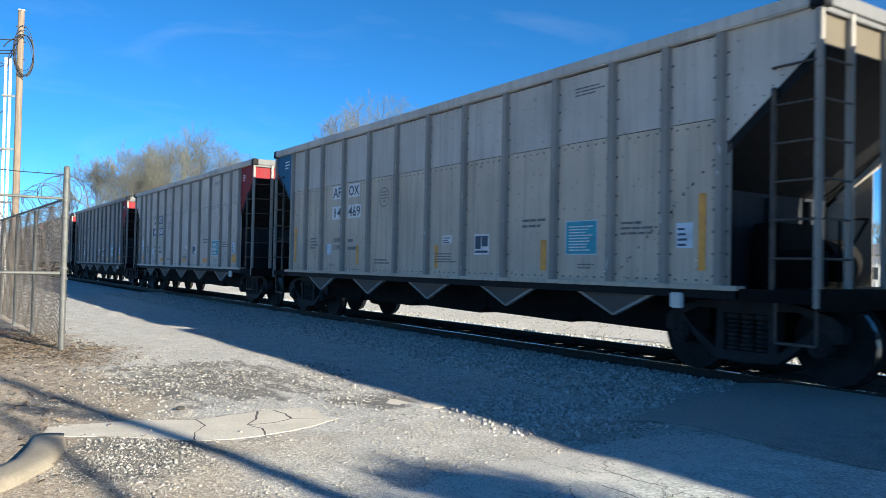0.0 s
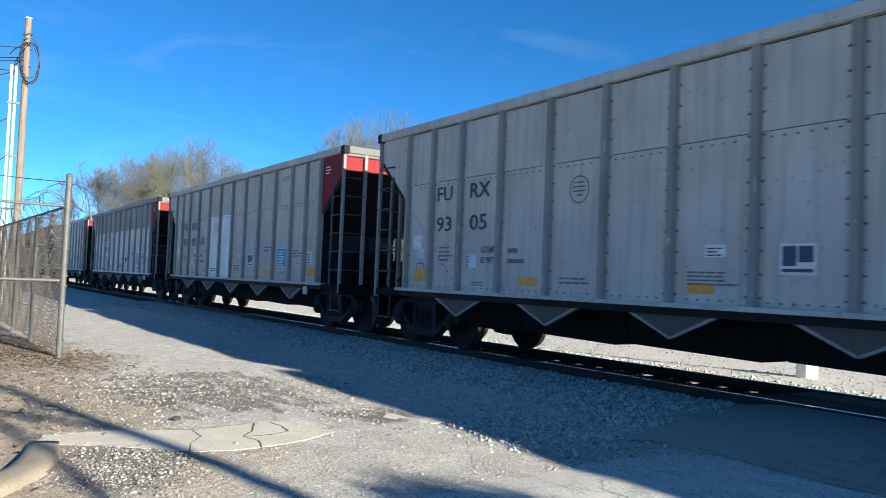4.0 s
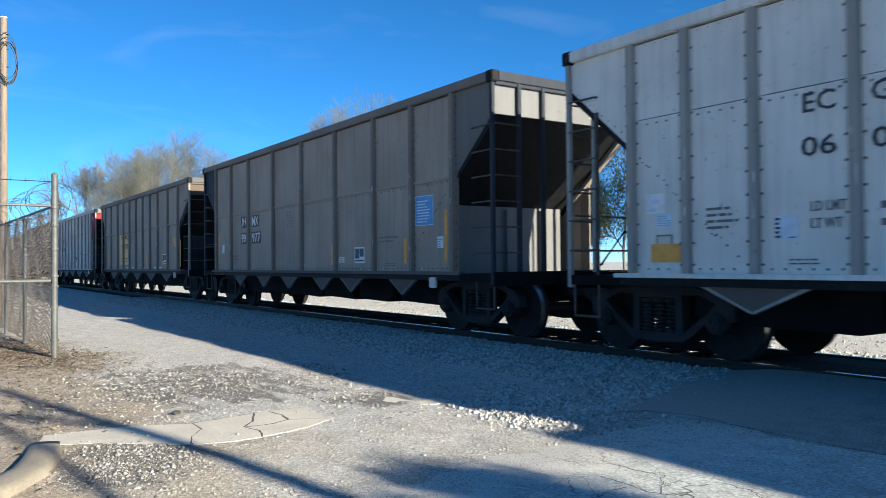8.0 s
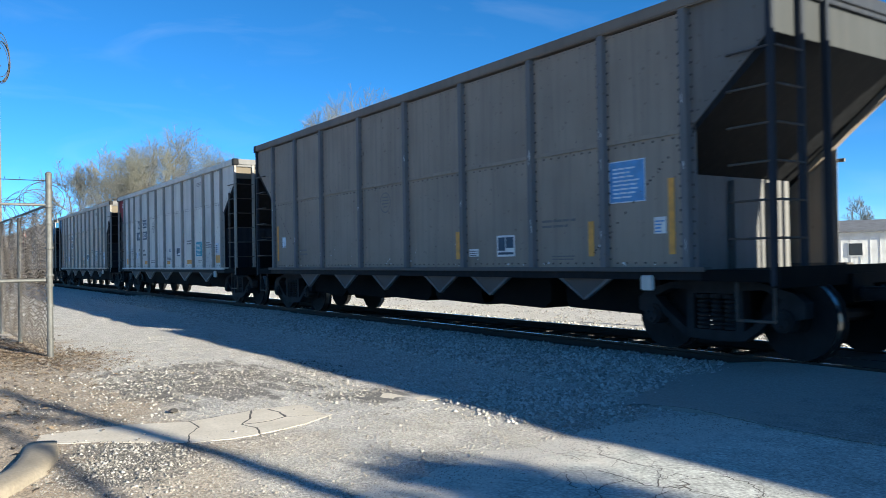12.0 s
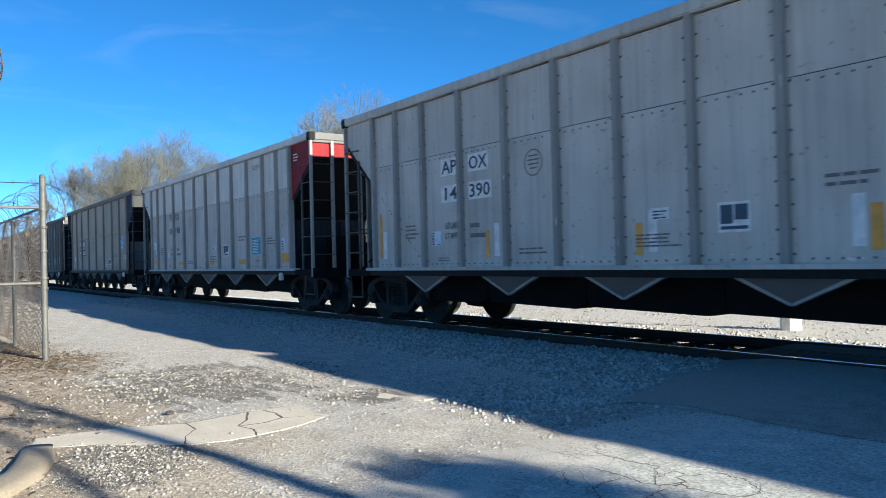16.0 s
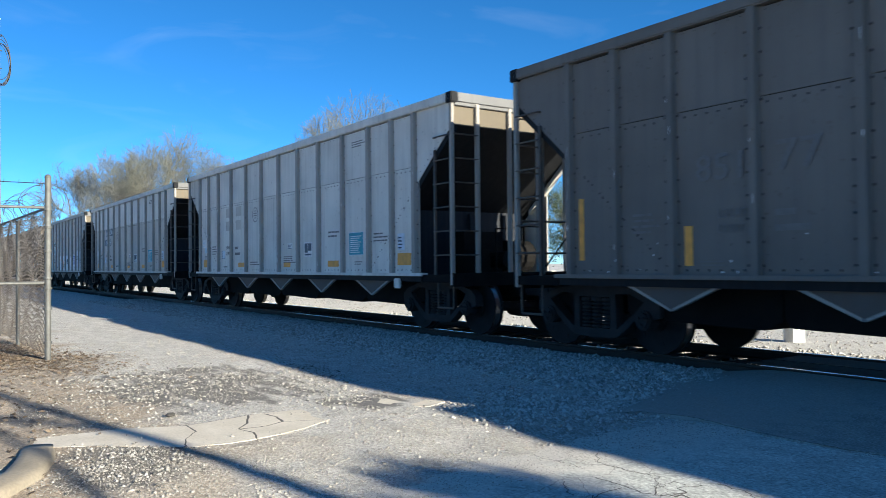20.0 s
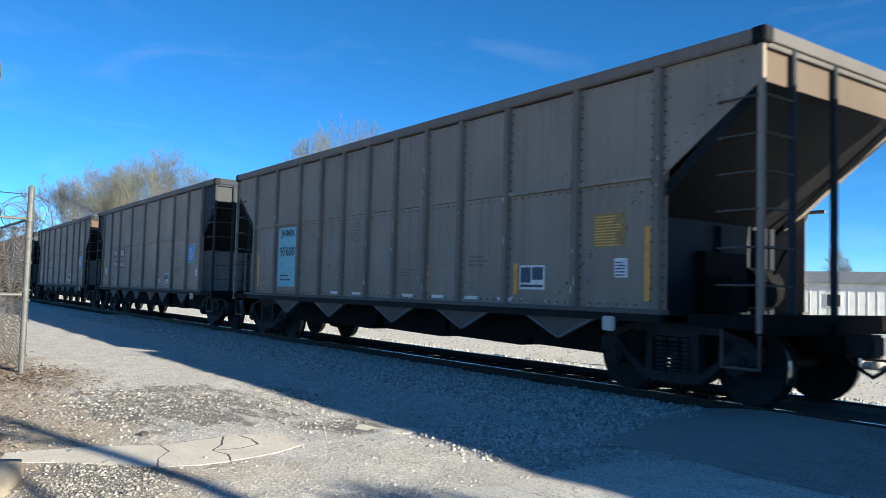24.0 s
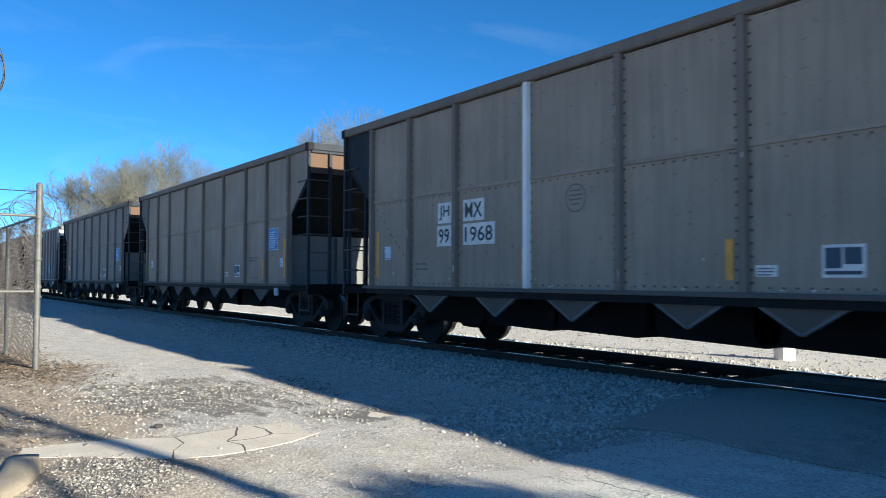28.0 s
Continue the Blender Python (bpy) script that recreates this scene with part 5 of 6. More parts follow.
def panels_of(car, kind, low, bays, colour):
    """Repaint or renew single bays of the lower (or upper) near side."""
    P = KINDS[kind]["posts"]
    for i in bays:
        x = -P[i]
        for o in car.children:
            if o.name.startswith("side_panel") and abs(o.location.x - x) < 0.01 and (o.location.z < 2) == low:
                o.material_slots[0].material = PAINT[colour]


def marks(car, kind, rows, ink=INK, patch=None, grow=0.035):
    """Reporting marks: rows of (text, x0, x1, z0, z1), on painted patches where the car has them."""
    for i, (text, x0, x1, z0, z1) in enumerate(rows):
        if patch:
            left = x0 - grow
            if i == 2 and kind == "A":
                left = min(left, rows[0][1] - grow) - (0.2 if patch is NAVY else 0.0)
                if patch is NAVY:
                    x0, x1, right = x0 - 0.13, x1 - 0.13, x1 + grow
            stripe("mark_patch", left, x1 + grow if not (i == 2 and patch is NAVY and kind == "A") else right, z0 - grow, z1 + grow, patch, car, 0.008)
        words(text, x0, x1, z0, z1, ink, car)


def pair(a, b, c, d, x=-10.54, z=2.80, z2=2.36, h=0.21, wa=0.42, wb=0.46, wc=0.34, wd=0.52, gap=0.17, left=None):
    """Two rows of marks that part round a side post at x."""
    left = left or gap
    return [(a, x - left - wa, x - left, z, z + h), (b, x + gap, x + gap + wb, z, z + h),
            (c, x - left - wc, x - left, z2, z2 + h), (d, x + gap, x + gap + wd, z2, z2 + h)]


def furniture_a(car, bars_up, plac=TEAL, faded=False):
    """The small markings that every car of the first kind carries."""
    placard(-3.64, -3.06, 1.56, 2.0, plac, car, 9, label="teal placard with lines of white writing")
    stencil_box(-5.82, -5.42, 1.55, 1.88, car)
    placard(-6.76, -6.48, 1.74, 1.88, WHITE, car, 3, NAVY)
    placard(-1.74, -1.5, 1.62, 1.92, PALEBLUE, car, 4, NAVY)
    if not faded:
        ticket(-11.46, -11.2, 1.56, 1.80, car)
    bars("stencil", -2.62, -2.05, 1.80, 2.0, 3, FAINT, car)
    bars("stencil", -7.0, -6.3, 1.42, 1.6, 4, FAINT, car)
    bars("stencil", -12.3, -11.85, 1.70, 1.98, 4, FAINT, car)
    words("LD LMT", -11.06, -10.70, 1.83, 1.93, FAINT, car)
    words("LT WT", -11.06, -10.74, 1.66, 1.76, FAINT, car)
    bars("stencil", -10.38, -9.98, 1.66, 1.98, 2, FAINT, car)
    bars("stencil", -9.2, -8.45, 1.38, 1.5, 2, FAINT, car)
    bars("stencil", -4.6, -4.05, 1.95, 2.12, 2, FAINT, car)
    bars("stencil", -3.4, -3.05, 1.36, 1.45, 2, FAINT, car)
    bars("stencil", -3.5, -2.95, 3.72, 3.86, 3, FAINT, car)
    bars("stencil", -11.3, -10.9, 1.30, 1.38, 2, FAINT, car)
    emblem(-8.85, 2.68, car)
    if bars_up:
        for x0, x1, z0, z1 in ((-1.42, -1.32, 1.36, 2.25), (-4.18, -4.06, 1.32, 1.76), (-7.0, -6.9, 1.32, 1.72), (-11.52, -11.41, 1.30, 1.76) if faded else (-9.99, -9.9, 1.34, 1.76), (-13.23, -13.14, 1.38, 2.2)):
            stripe("reflective_stripe", x0, x1, z0, z1, ORANGE, car, 0.006, "faded orange reflective stripe")
    else:
        placard(-13.18, -12.89, 1.92, 2.16, WHITE, car, 2, PALEBLUE)
        placard(-13.02, -12.79, 1.75, 1.915, PALEBLUE, car, 5, AQUA)
        stripe("form_box", -13.02, -12.78, 1.53, 1.66, PAINT["coal"], car, 0.003)
        stripe("form_field", -13.0, -12.80, 1.55, 1.64, PAINT["grey"], car, 0.006)
        for x0, x1, z0, z1 in ((-1.74, -1.28, 1.34, 1.56), (-4.62, -4.12, 1.32, 1.45), (-7.0, -6.62, 1.32, 1.44), (-10.12, -9.68, 1.33, 1.45), (-13.1, -12.66, 1.33, 1.55)):
            stripe("reflective_stripe", x0, x1, z0, z1, ORANGE, car, 0.006, "orange reflective stripe")


def furniture_b(car):
    placard(-2.30, -1.74, 2.02, 2.52, AZURE, car, 8, PALEBLUE, "blue placard with rows of pale writing")
    stencil_box(-4.64, -4.22, 1.36, 1.68, car)
    placard(-5.36, -5.11, 1.37, 1.49, WHITE, car, 3, FAINT)
    placard(-1.60, -1.42, 1.60, 1.80, WHITE, car, 4, AZURE)
    ticket(-12.98, -12.74, 1.68, 1.92, car)
    bars("stencil", -3.6, -2.9, 1.75, 1.9, 2, FAINT, car)
    bars("stencil", -11.9, -11.4, 1.48, 1.66, 2, FAINT, car)
    bars("stencil", -3.4, -2.8, 1.3, 1.38, 2, FAINT, car)
    emblem(-8.0, 2.42, car)
    for x0, x1, z0, z1 in ((-1.38, -1.29, 1.35, 2.25), (-2.70, -2.60, 1.34, 1.80), (-5.72, -5.62, 1.33, 1.78), (-9.1, -9.0, 1.33, 1.78), (-12.18, -12.1, 1.34, 1.78), (-13.25, -13.16, 1.36, 2.2)):
        stripe("reflective_stripe", x0, x1, z0, z1, ORANGE, car, 0.006, "orange reflective stripe")


def furniture_c(car):
    bars("stencil_block", -1.98, -1.5, 1.98, 2.38, 11, YELLOW, car)
    stripe("stencil_ground", -2.0, -1.48, 1.97, 2.39, flat_ochre, car, 0.005)
    placard(-1.64, -1.43, 1.58, 1.82, WHITE, car, 5, NAVY)
    stencil_box(-3.42, -2.90, 1.41, 1.75, car)
    bars("stencil", -4.6, -4.1, 1.75, 1.95, 3, FAINT, car)
    bars("stencil", -6.6, -6.1, 1.6, 1.75, 3, FAINT, car)
    emblem(-8.2, 2.45, car)
    for x in (-3.9, -4.7, -5.6, -6.5, -8.3, -9.2):
        stripe("reflective_stripe", x, x + 0.32, 1.24, 1.29, WHITE, car, 0.006, "white reflective stripe along the sill")
    for x0, x1, z0, z1 in ((-1.17, -1.08, 1.30, 2.2), (-5.82, -5.72, 1.34, 1.78), (-3.55, -3.46, 1.34, 1.78), (-13.05, -12.96, 1.34, 2.1)):
        stripe("reflective_stripe", x0, x1, z0, z1, ORANGE, car, 0.006, "orange reflective stripe")


flat_ochre = flat("ochre_ground", (0.34, 0.205, 0.06))


def end_writing(car, kind, colour, corner=False, groups=((0.72, 3), (2.02, 2))):
    """White lettering bars on a coloured end band, and on the coloured corner beside it."""
    def lines(bm):
        for y0, n in groups:
            for i in range(n):
                box(bm, -0.002, 0.002, y0, y0 + 0.3 - 0.05 * (i == n - 1), 3.78 + 0.085 * i, 3.82 + 0.085 * i)
    ob = put("end_lettering", shared(("end_lettering", len(groups)), lines), WHITE, car)
    ob.location = (-0.015, -HALF, 0)
    tagged(ob, kind="stuff")
    if corner:
        bars("corner_lettering", -0.92, -0.62, 3.66, 3.86, 3, WHITE, car)


CARS = {}


def make(k, kind, *args, **kw):
    CARS[k] = hopper(kind, *args, **kw)
    return CARS[k]


RED_GREY = "weathered grey steel coal hopper rail car with red ends"
c = make(-1, "A", "grey", front="red", label="weathered grey steel coal hopper rail car, loaded")
furniture_a(c, True)
c = make(0, "A", "grey", low="tan", front="cream", rear="blue", label="weathered grey coal hopper car with a blue rear corner")
furniture_a(c, True)
bars("corner_lettering", -LONG + 0.55, -LONG + 0.9, 3.7, 3.92, 3, WHITE, c)
marks(c, "A", pair("AP", "OX", "14", "469"), patch=WHITE)
c = make(1, "A", "grey", front="red", corner="red", label=RED_GREY)
furniture_a(c, False); end_writing(c, "A", "red", True)
marks(c, "A", pair("AP", "OX", "14", "500"), WHITE, NAVY)
c = make(2, "A", "slate", front="red", corner="red", label="dull grey coal hopper rail car with red ends")
furniture_a(c, False); end_writing(c, "A", "red", True)
marks(c, "A", [("X", -11.45, -11.2, 2.7, 2.95), ("0", -11.4, -11.2, 2.2, 2.45), ("1", -11.15, -11.05, 2.2, 2.45), ("03", -10.95, -10.72, 2.2, 2.45)])
c = make(3, "A", "grey", front="red", corner="maroon", label=RED_GREY)
furniture_a(c, False); end_writing(c, "A", "red", True)
FURX = [("FU", -12.40, -11.95, 2.73, 2.98), ("RX", -11.42, -10.88, 2.73, 2.98), ("93", -12.40, -11.95, 2.20, 2.46), ("05", -11.41, -10.94, 2.20, 2.46)]
marks(c, "A", FURX)
c = make(4, "A", "grey", front="red", corner="red", label="grey coal hopper rail car with two bare replacement side panels")
furniture_a(c, False); end_writing(c, "A", "red", True)
panels_of(c, "A", True, (7, 6), "fresh")
marks(c, "A", FURX + [("10", -10.38, -9.97, 2.21, 2.47)])
c = make(5, "A", "slate", low="pale", front="red", corner="red", posts="slate", label="coal hopper rail car, pale lower panels, brown-grey above, red ends")
furniture_a(c, True, AZURE); end_writing(c, "A", "red", True)
marks(c, "A", pair("CN", "FX", "10", "013", z=2.70, z2=2.17, wc=0.30, wd=0.44, wb=0.38))
c = make(6, "A", "pale", front="red", corner="red", label="light grey coal hopper rail car with red ends")
furniture_a(c, False); end_writing(c, "A", "red", True)
marks(c, "A", pair("EC", "GX", "06", "071", x=-10.62, z=2.82, z2=2.38, h=0.20, wa=0.34, wb=0.44, wc=0.36, wd=0.48))
BR = "dusty brown steel coal hopper rail car with rivet rows"
c = make(7, "B", "brown", front="post_slate", corner="coal", rear="black", label=BR)
furniture_b(c)
marks(c, "B", pair("JH", "MX", "99", "977", x=-10.57, z=2.38, z2=1.94, h=0.24, wa=0.33, wb=0.44, wc=0.33, wd=0.56, gap=0.11, left=0.38), WHITE, PAINT["grime"])
c = make(8, "D", "brown", front="sand", label="dusty brown coal hopper rail car with a yellow number patch")
furniture_c(c)
stripe("number_patch", -10.68, -9.92, 1.38, 2.70, YELLOW, c, 0.004, "faded yellow number patch")
stripe("number_patch", -9.68, -8.84, 1.38, 2.70, YELLOW, c, 0.004, "faded yellow number patch")
marks(c, "C", [("JH", -10.27, -9.9, 2.47, 2.68), ("MX", -9.54, -9.04, 2.47, 2.68), ("97", -10.25, -9.9, 2.06, 2.27), ("070", -9.53, -8.98, 2.06, 2.27)])
bars("stencil", -10.3, -9.92, 1.52, 1.72, 2, INK, c)
bars("stencil", -9.5, -9.1, 1.52, 1.72, 2, INK, c)
c = make(9, "A", "grey", front="red", corner="red", label=RED_GREY)
furniture_a(c, True); end_writing(c, "A", "red", True)
stripe("reflector", -2.2, -1.85, 1.34, 1.46, PALEBLUE, c, 0.006)
stripe("reflector", -9.75, -9.5, 1.38, 1.48, PALEBLUE, c, 0.006)
marks(c, "A", pair("CN", "FX", "10", "039", z=2.74, z2=2.22, wc=0.32, wd=0.46, wb=0.42))
c = make(10, "B", "umber", front="steel", corner="coal", rear="umber", label="dark umber steel coal hopper rail car")
furniture_b(c)
c = make(11, "A", "pale", low="pale", front="cream", rear="red", label="light grey coal hopper rail car with a red rear corner")
furniture_a(c, False)
bars("corner_lettering", -LONG + 0.6, -LONG + 0.92, 3.72, 3.92, 3, WHITE, c)
marks(c, "A", pair("AP", "OX", "14", "503", z=2.76, z2=2.32), WHITE, NAVY, 0.05)
c = make(12, "A", "grey", low="tan", front="cream", rear="blue", label="grey coal hopper rail car stained brown below its seam")
furniture_a(c, True, flat("faded_teal", (0.10, 0.22, 0.24)))
bars("corner_lettering", -LONG + 0.6, -LONG + 0.92, 3.72, 3.92, 3, WHITE, c)
for x in (-1.62, -4.35, -6.8, -9.78, -13.1):
    stripe("bare_patch", x, x + 0.13, 1.36, 1.86, WHITE, c, 0.003, "scraped pale paint patch")
marks(c, "A", pair("AP", "OX", "14", "432", z=2.74, z2=2.30), patch=WHITE)
c = make(13, "A", "grey", front="blue", corner="blue", label="weathered grey coal hopper rail car with blue ends")
furniture_a(c, True); end_writing(c, "A", "blue", True)
for x in (-4.35, -6.8, -9.78, -13.1):
    stripe("bare_patch", x, x + 0.13, 1.36, 1.86, WHITE, c, 0.003, "scraped pale paint patch")
marks(c, "A", pair("AP", "OX", "14", "390", z=2.74, z2=2.30), patch=WHITE)
c = make(14, "A", "pale", low="grey", front="red", corner="red", label="light grey coal hopper rail car with red ends")
furniture_a(c, False); end_writing(c, "A", "red", True)
marks(c, "A", pair("EC", "GX", "06", "198", x=-10.62, z=2.82, z2=2.38, h=0.20, wa=0.34, wb=0.44, wc=0.36, wd=0.48))
c = make(15, "B", "dust", front="steel", corner="navy", rear="navy", label="tan steel coal hopper rail car with black end corners")
furniture_b(c)
marks(c, "B", pair("JH", "MX", "99", "661", x=-10.57, z=2.38, z2=1.94, h=0.24, wa=0.33, wb=0.44, wc=0.33, wd=0.56, gap=0.11, left=0.38), WHITE, PAINT["grime"])
c = make(16, "A", "coal", front="grime", corner="maroon", label="very dark soot-stained coal hopper rail car")
furniture_a(c, True, flat("dark_teal", (0.05, 0.12, 0.13)), faded=True)
def cross_badge(bm):
    n = 28
    o = [bm.verts.new((0.36 * math.cos(i * 2 * math.pi / n), 0, 0.36 * math.sin(i * 2 * math.pi / n))) for i in range(n)]
    q = [bm.verts.new((0.31 * math.cos(i * 2 * math.pi / n), 0, 0.31 * math.sin(i * 2 * math.pi / n))) for i in range(n)]
    for i in range(n):
        bm.faces.new((o[i], q[i], q[(i + 1) % n], o[(i + 1) % n]))
    box(bm, -0.24, 0.24, -0.001, 0.001, -0.07, 0.07)
    box(bm, -0.07, 0.07, -0.001, 0.001, -0.24, 0.24)
b = put("round_badge", shared(("round_badge",), cross_badge), flat("worn_badge", (0.30, 0.29, 0.285)), c, "faded pale round badge")
b.location = (-3.32, SKIN - 0.008, 3.35)
marks(c, "A", [("851", -11.35, -10.75, 2.25, 2.55), ("77", -10.35, -9.85, 2.28, 2.6)], FAINT)
c = make(17, "A", "pale", front="cream", corner="pale", rear="grey", label="pale grey coal hopper rail car with a rusty cream end")
furniture_a(c, False)
for x, z in ((-11.1, 2.72), (-10.3, 2.72), (-11.1, 2.35), (-10.3, 2.35)):
    stripe("painted_out_mark", x, x + 0.4, z, z + 0.26, PAINT["grey"], c, 0.003, "painted-out grey number patch")
c = make(18, "A", "pale", low="grey", front="cream", label="light grey coal hopper rail car with a cream end")
furniture_a(c, False)
marks(c, "A", pair("AP", "OX", "14", "5", wd=0.2), WHITE, NAVY)
c = make(19, "A", "grey", front="cream", rear="blue", label="grey coal hopper rail car with fresh white primer patches")
furniture_a(c, True, ROYAL)
bays = KINDS["A"]["posts"][:8]
for n, (a, b_) in enumerate(zip(bays, bays[1:])):
    a, b_ = a + 0.13, b_ - (0.13 if n != 3 else 0.33)
    crest = 2.30 if n < 2 else 2.06
    bm = bmesh.new()
    top = [(-b_ + (b_ - a) * i / 18, crest + 0.05 * noise.noise((a * 3 + i * 0.5, 1, 1)) + 0.07 * noise.noise((a * 2 + i * 0.17, 4, 1)) - 0.10 * (abs(i - 9) / 9) ** 6) for i in range(19)]
    slab(bm, [(-b_, 1.23)] + top + [(-a, 1.23)], -0.0015, 0.0015)
    part("primer_patch", bm, PRIMER, c, "white primer patch").location.y = SKIN - 0.003
marks(c, "A", pair("JH", "MX", "40", "92", z=2.66, z2=2.24, wd=0.36, wc=0.36), patch=PALEBLUE)
c = make(20, "C", "umber", front="sand", posts="post_brown", label="dusty brown coal hopper rail car with a light blue number patch")
furniture_c(c)
stripe("number_patch", -11.86, -10.88, 1.36, 2.70, AQUA, c, 0.004, "light blue number patch")
marks(c, "C", [("JHMX", -11.72, -11.0, 2.45, 2.65), ("97600", -11.74, -10.98, 2.05, 2.26)])
bars("stencil", -11.7, -11.05, 1.5, 1.68, 2, INK, c)
c = make(21, "B", "brown", front="steel", corner="navy", rear="black", label="dusty brown coal hopper rail car with black corners")
furniture_b(c)
marks(c, "B", pair("JH", "MX", "99", "018", x=-10.7, z=2.38, z2=1.94, h=0.21, wa=0.28, wb=0.46, wc=0.3, wd=0.54, gap=0.20, left=0.47), WHITE, PAINT["grime"])
c = make(22, "B", "brown", front="clay", corner="umber", rear="umber", label=BR)
furniture_b(c)
marks(c, "B", pair("JH", "MX", "99", "1504", x=-10.57, z=2.38, z2=1.92, h=0.21, wa=0.28, wb=0.46, wc=0.3, wd=0.68, gap=0.11, left=0.36), INK, PAINT["grey"], 0.015)
c = make(23, "B", "brown", front="steel", corner="navy", rear="black", label="dusty brown coal hopper rail car with one bare steel post")
furniture_b(c)
for o in c.children:
    if o.name.startswith("side_post") and abs(o.location.x + 8.96) < 0.01:
        o.material_slots[0].material = PAINT["fresh"]
marks(c, "B", pair("JH", "MX", "99", "1968", x=-10.57, z=2.30, z2=1.92, h=0.24, wa=0.28, wb=0.44, wc=0.3, wd=0.70, gap=0.11, left=0.32), INK, WHITE, 0.05)
for k, (kind, col, front) in enumerate((("B", "brown", "clay"), ("B", "umber", "clay"), ("A", "slate", "pale"), ("B", "brown", "cream"), ("A", "grey", "red"), ("B", "umber", "clay"), ("A", "grey", "cream")), 24):
    c = make(k, kind, col, front=front, rear="coal" if kind == "B" else None, label={"brown": BR, "umber": "dark umber steel coal hopper rail car"}.get(col, "weathered grey steel coal hopper rail car, loaded"))
    (furniture_b if kind == "B" else lambda x: furniture_a(x, k % 2 == 0))(c)

def brake_stand(bm):
    """The tall dark stand of the hand brake on the end platform, with its chain guard and pipes."""
    box(bm, -0.32, -0.08, -0.62, -0.38, 1.17, 2.75)
    box(bm, -0.45, -0.05, -0.35, 0.35, 1.17, 1.75)
    box(bm, -0.30, -0.10, -0.30, 0.02, 1.75, 2.25)
    tube(bm, (-0.5, 0.35, 1.45), (-0.5, 1.1, 1.45), 0.16, n=12)
    pipe(bm, [(-0.1, 0.25, 1.2), (-0.05, 0.3, 2.0), (-0.1, 0.8, 2.1), (-0.15, 1.2, 1.5)], 0.02)


def brake_ring(bm):
    pipe(bm, [(0.06, 0.24 * math.cos(a), 0.24 * math.sin(a)) for a in np.linspace(0, 2 * math.pi, 25)], 0.018)
    for a in (0.3, 1.87, 3.44, 5.01):
        tube(bm, (0.04, 0, 0), (0.06, 0.24 * math.cos(a), 0.24 * math.sin(a)), 0.012, n=6)


for k in (15, 23):
    put("brake_stand", shared(("brake_stand",), brake_stand), UNDER, CARS[k])
    put("hand_brake_wheel", shared(("hand_brake_wheel",), brake_ring), RUNG, CARS[k], "spoked hand brake wheel").location = (0.02, 0.15, 2.35)
for k in (7, 15, 21, 23):
    end_writing(CARS[k], "B", "steel", groups=((2.15, 1),))

# the front of the first car along the track, time by time: a steady run
TRAIN = ((0, -4.39), (1, 9.15), (2, 22.71), (5, 63.0), (7, 90.15), (8, 103.81), (9.5, 123.99), (11, 143.77), (14, 184.07), (15, 197.40), (15.5, 204.14), (20, 264.61), (23, 305.50), (24, 319.02), (25, 332.53), (26, 346.06), (27, 359.50), (28, 373.10))
SLACK = 0.38  # the cars behind the longer one stand this much further back


def motions():
    for k, car in CARS.items():
        walk(car, [(t, pose(x - PITCH * k - (SLACK if k > 19 else 0), MID, 0)) for t, x in TRAIN])
    # wheels roll on the rail: radius 0.46 m, one row for each step of the clip
    times, places = zip(*TRAIN)
    lead = WHEELS[0]
    walk(lead, [(i / FPS, pose(0, 0, 0, 0, math.degrees(float(np.interp(i / FPS, times, places)) / 0.46) % 360, 0)) for i in range(28 * FPS + 1)])
    keys = lead.animation_data
    for w in WHEELS[1:]:
        w.rotation_mode = "QUATERNION"
        own = w.animation_data_create()
        own.action, own.action_slot = keys.action, keys.action_slot


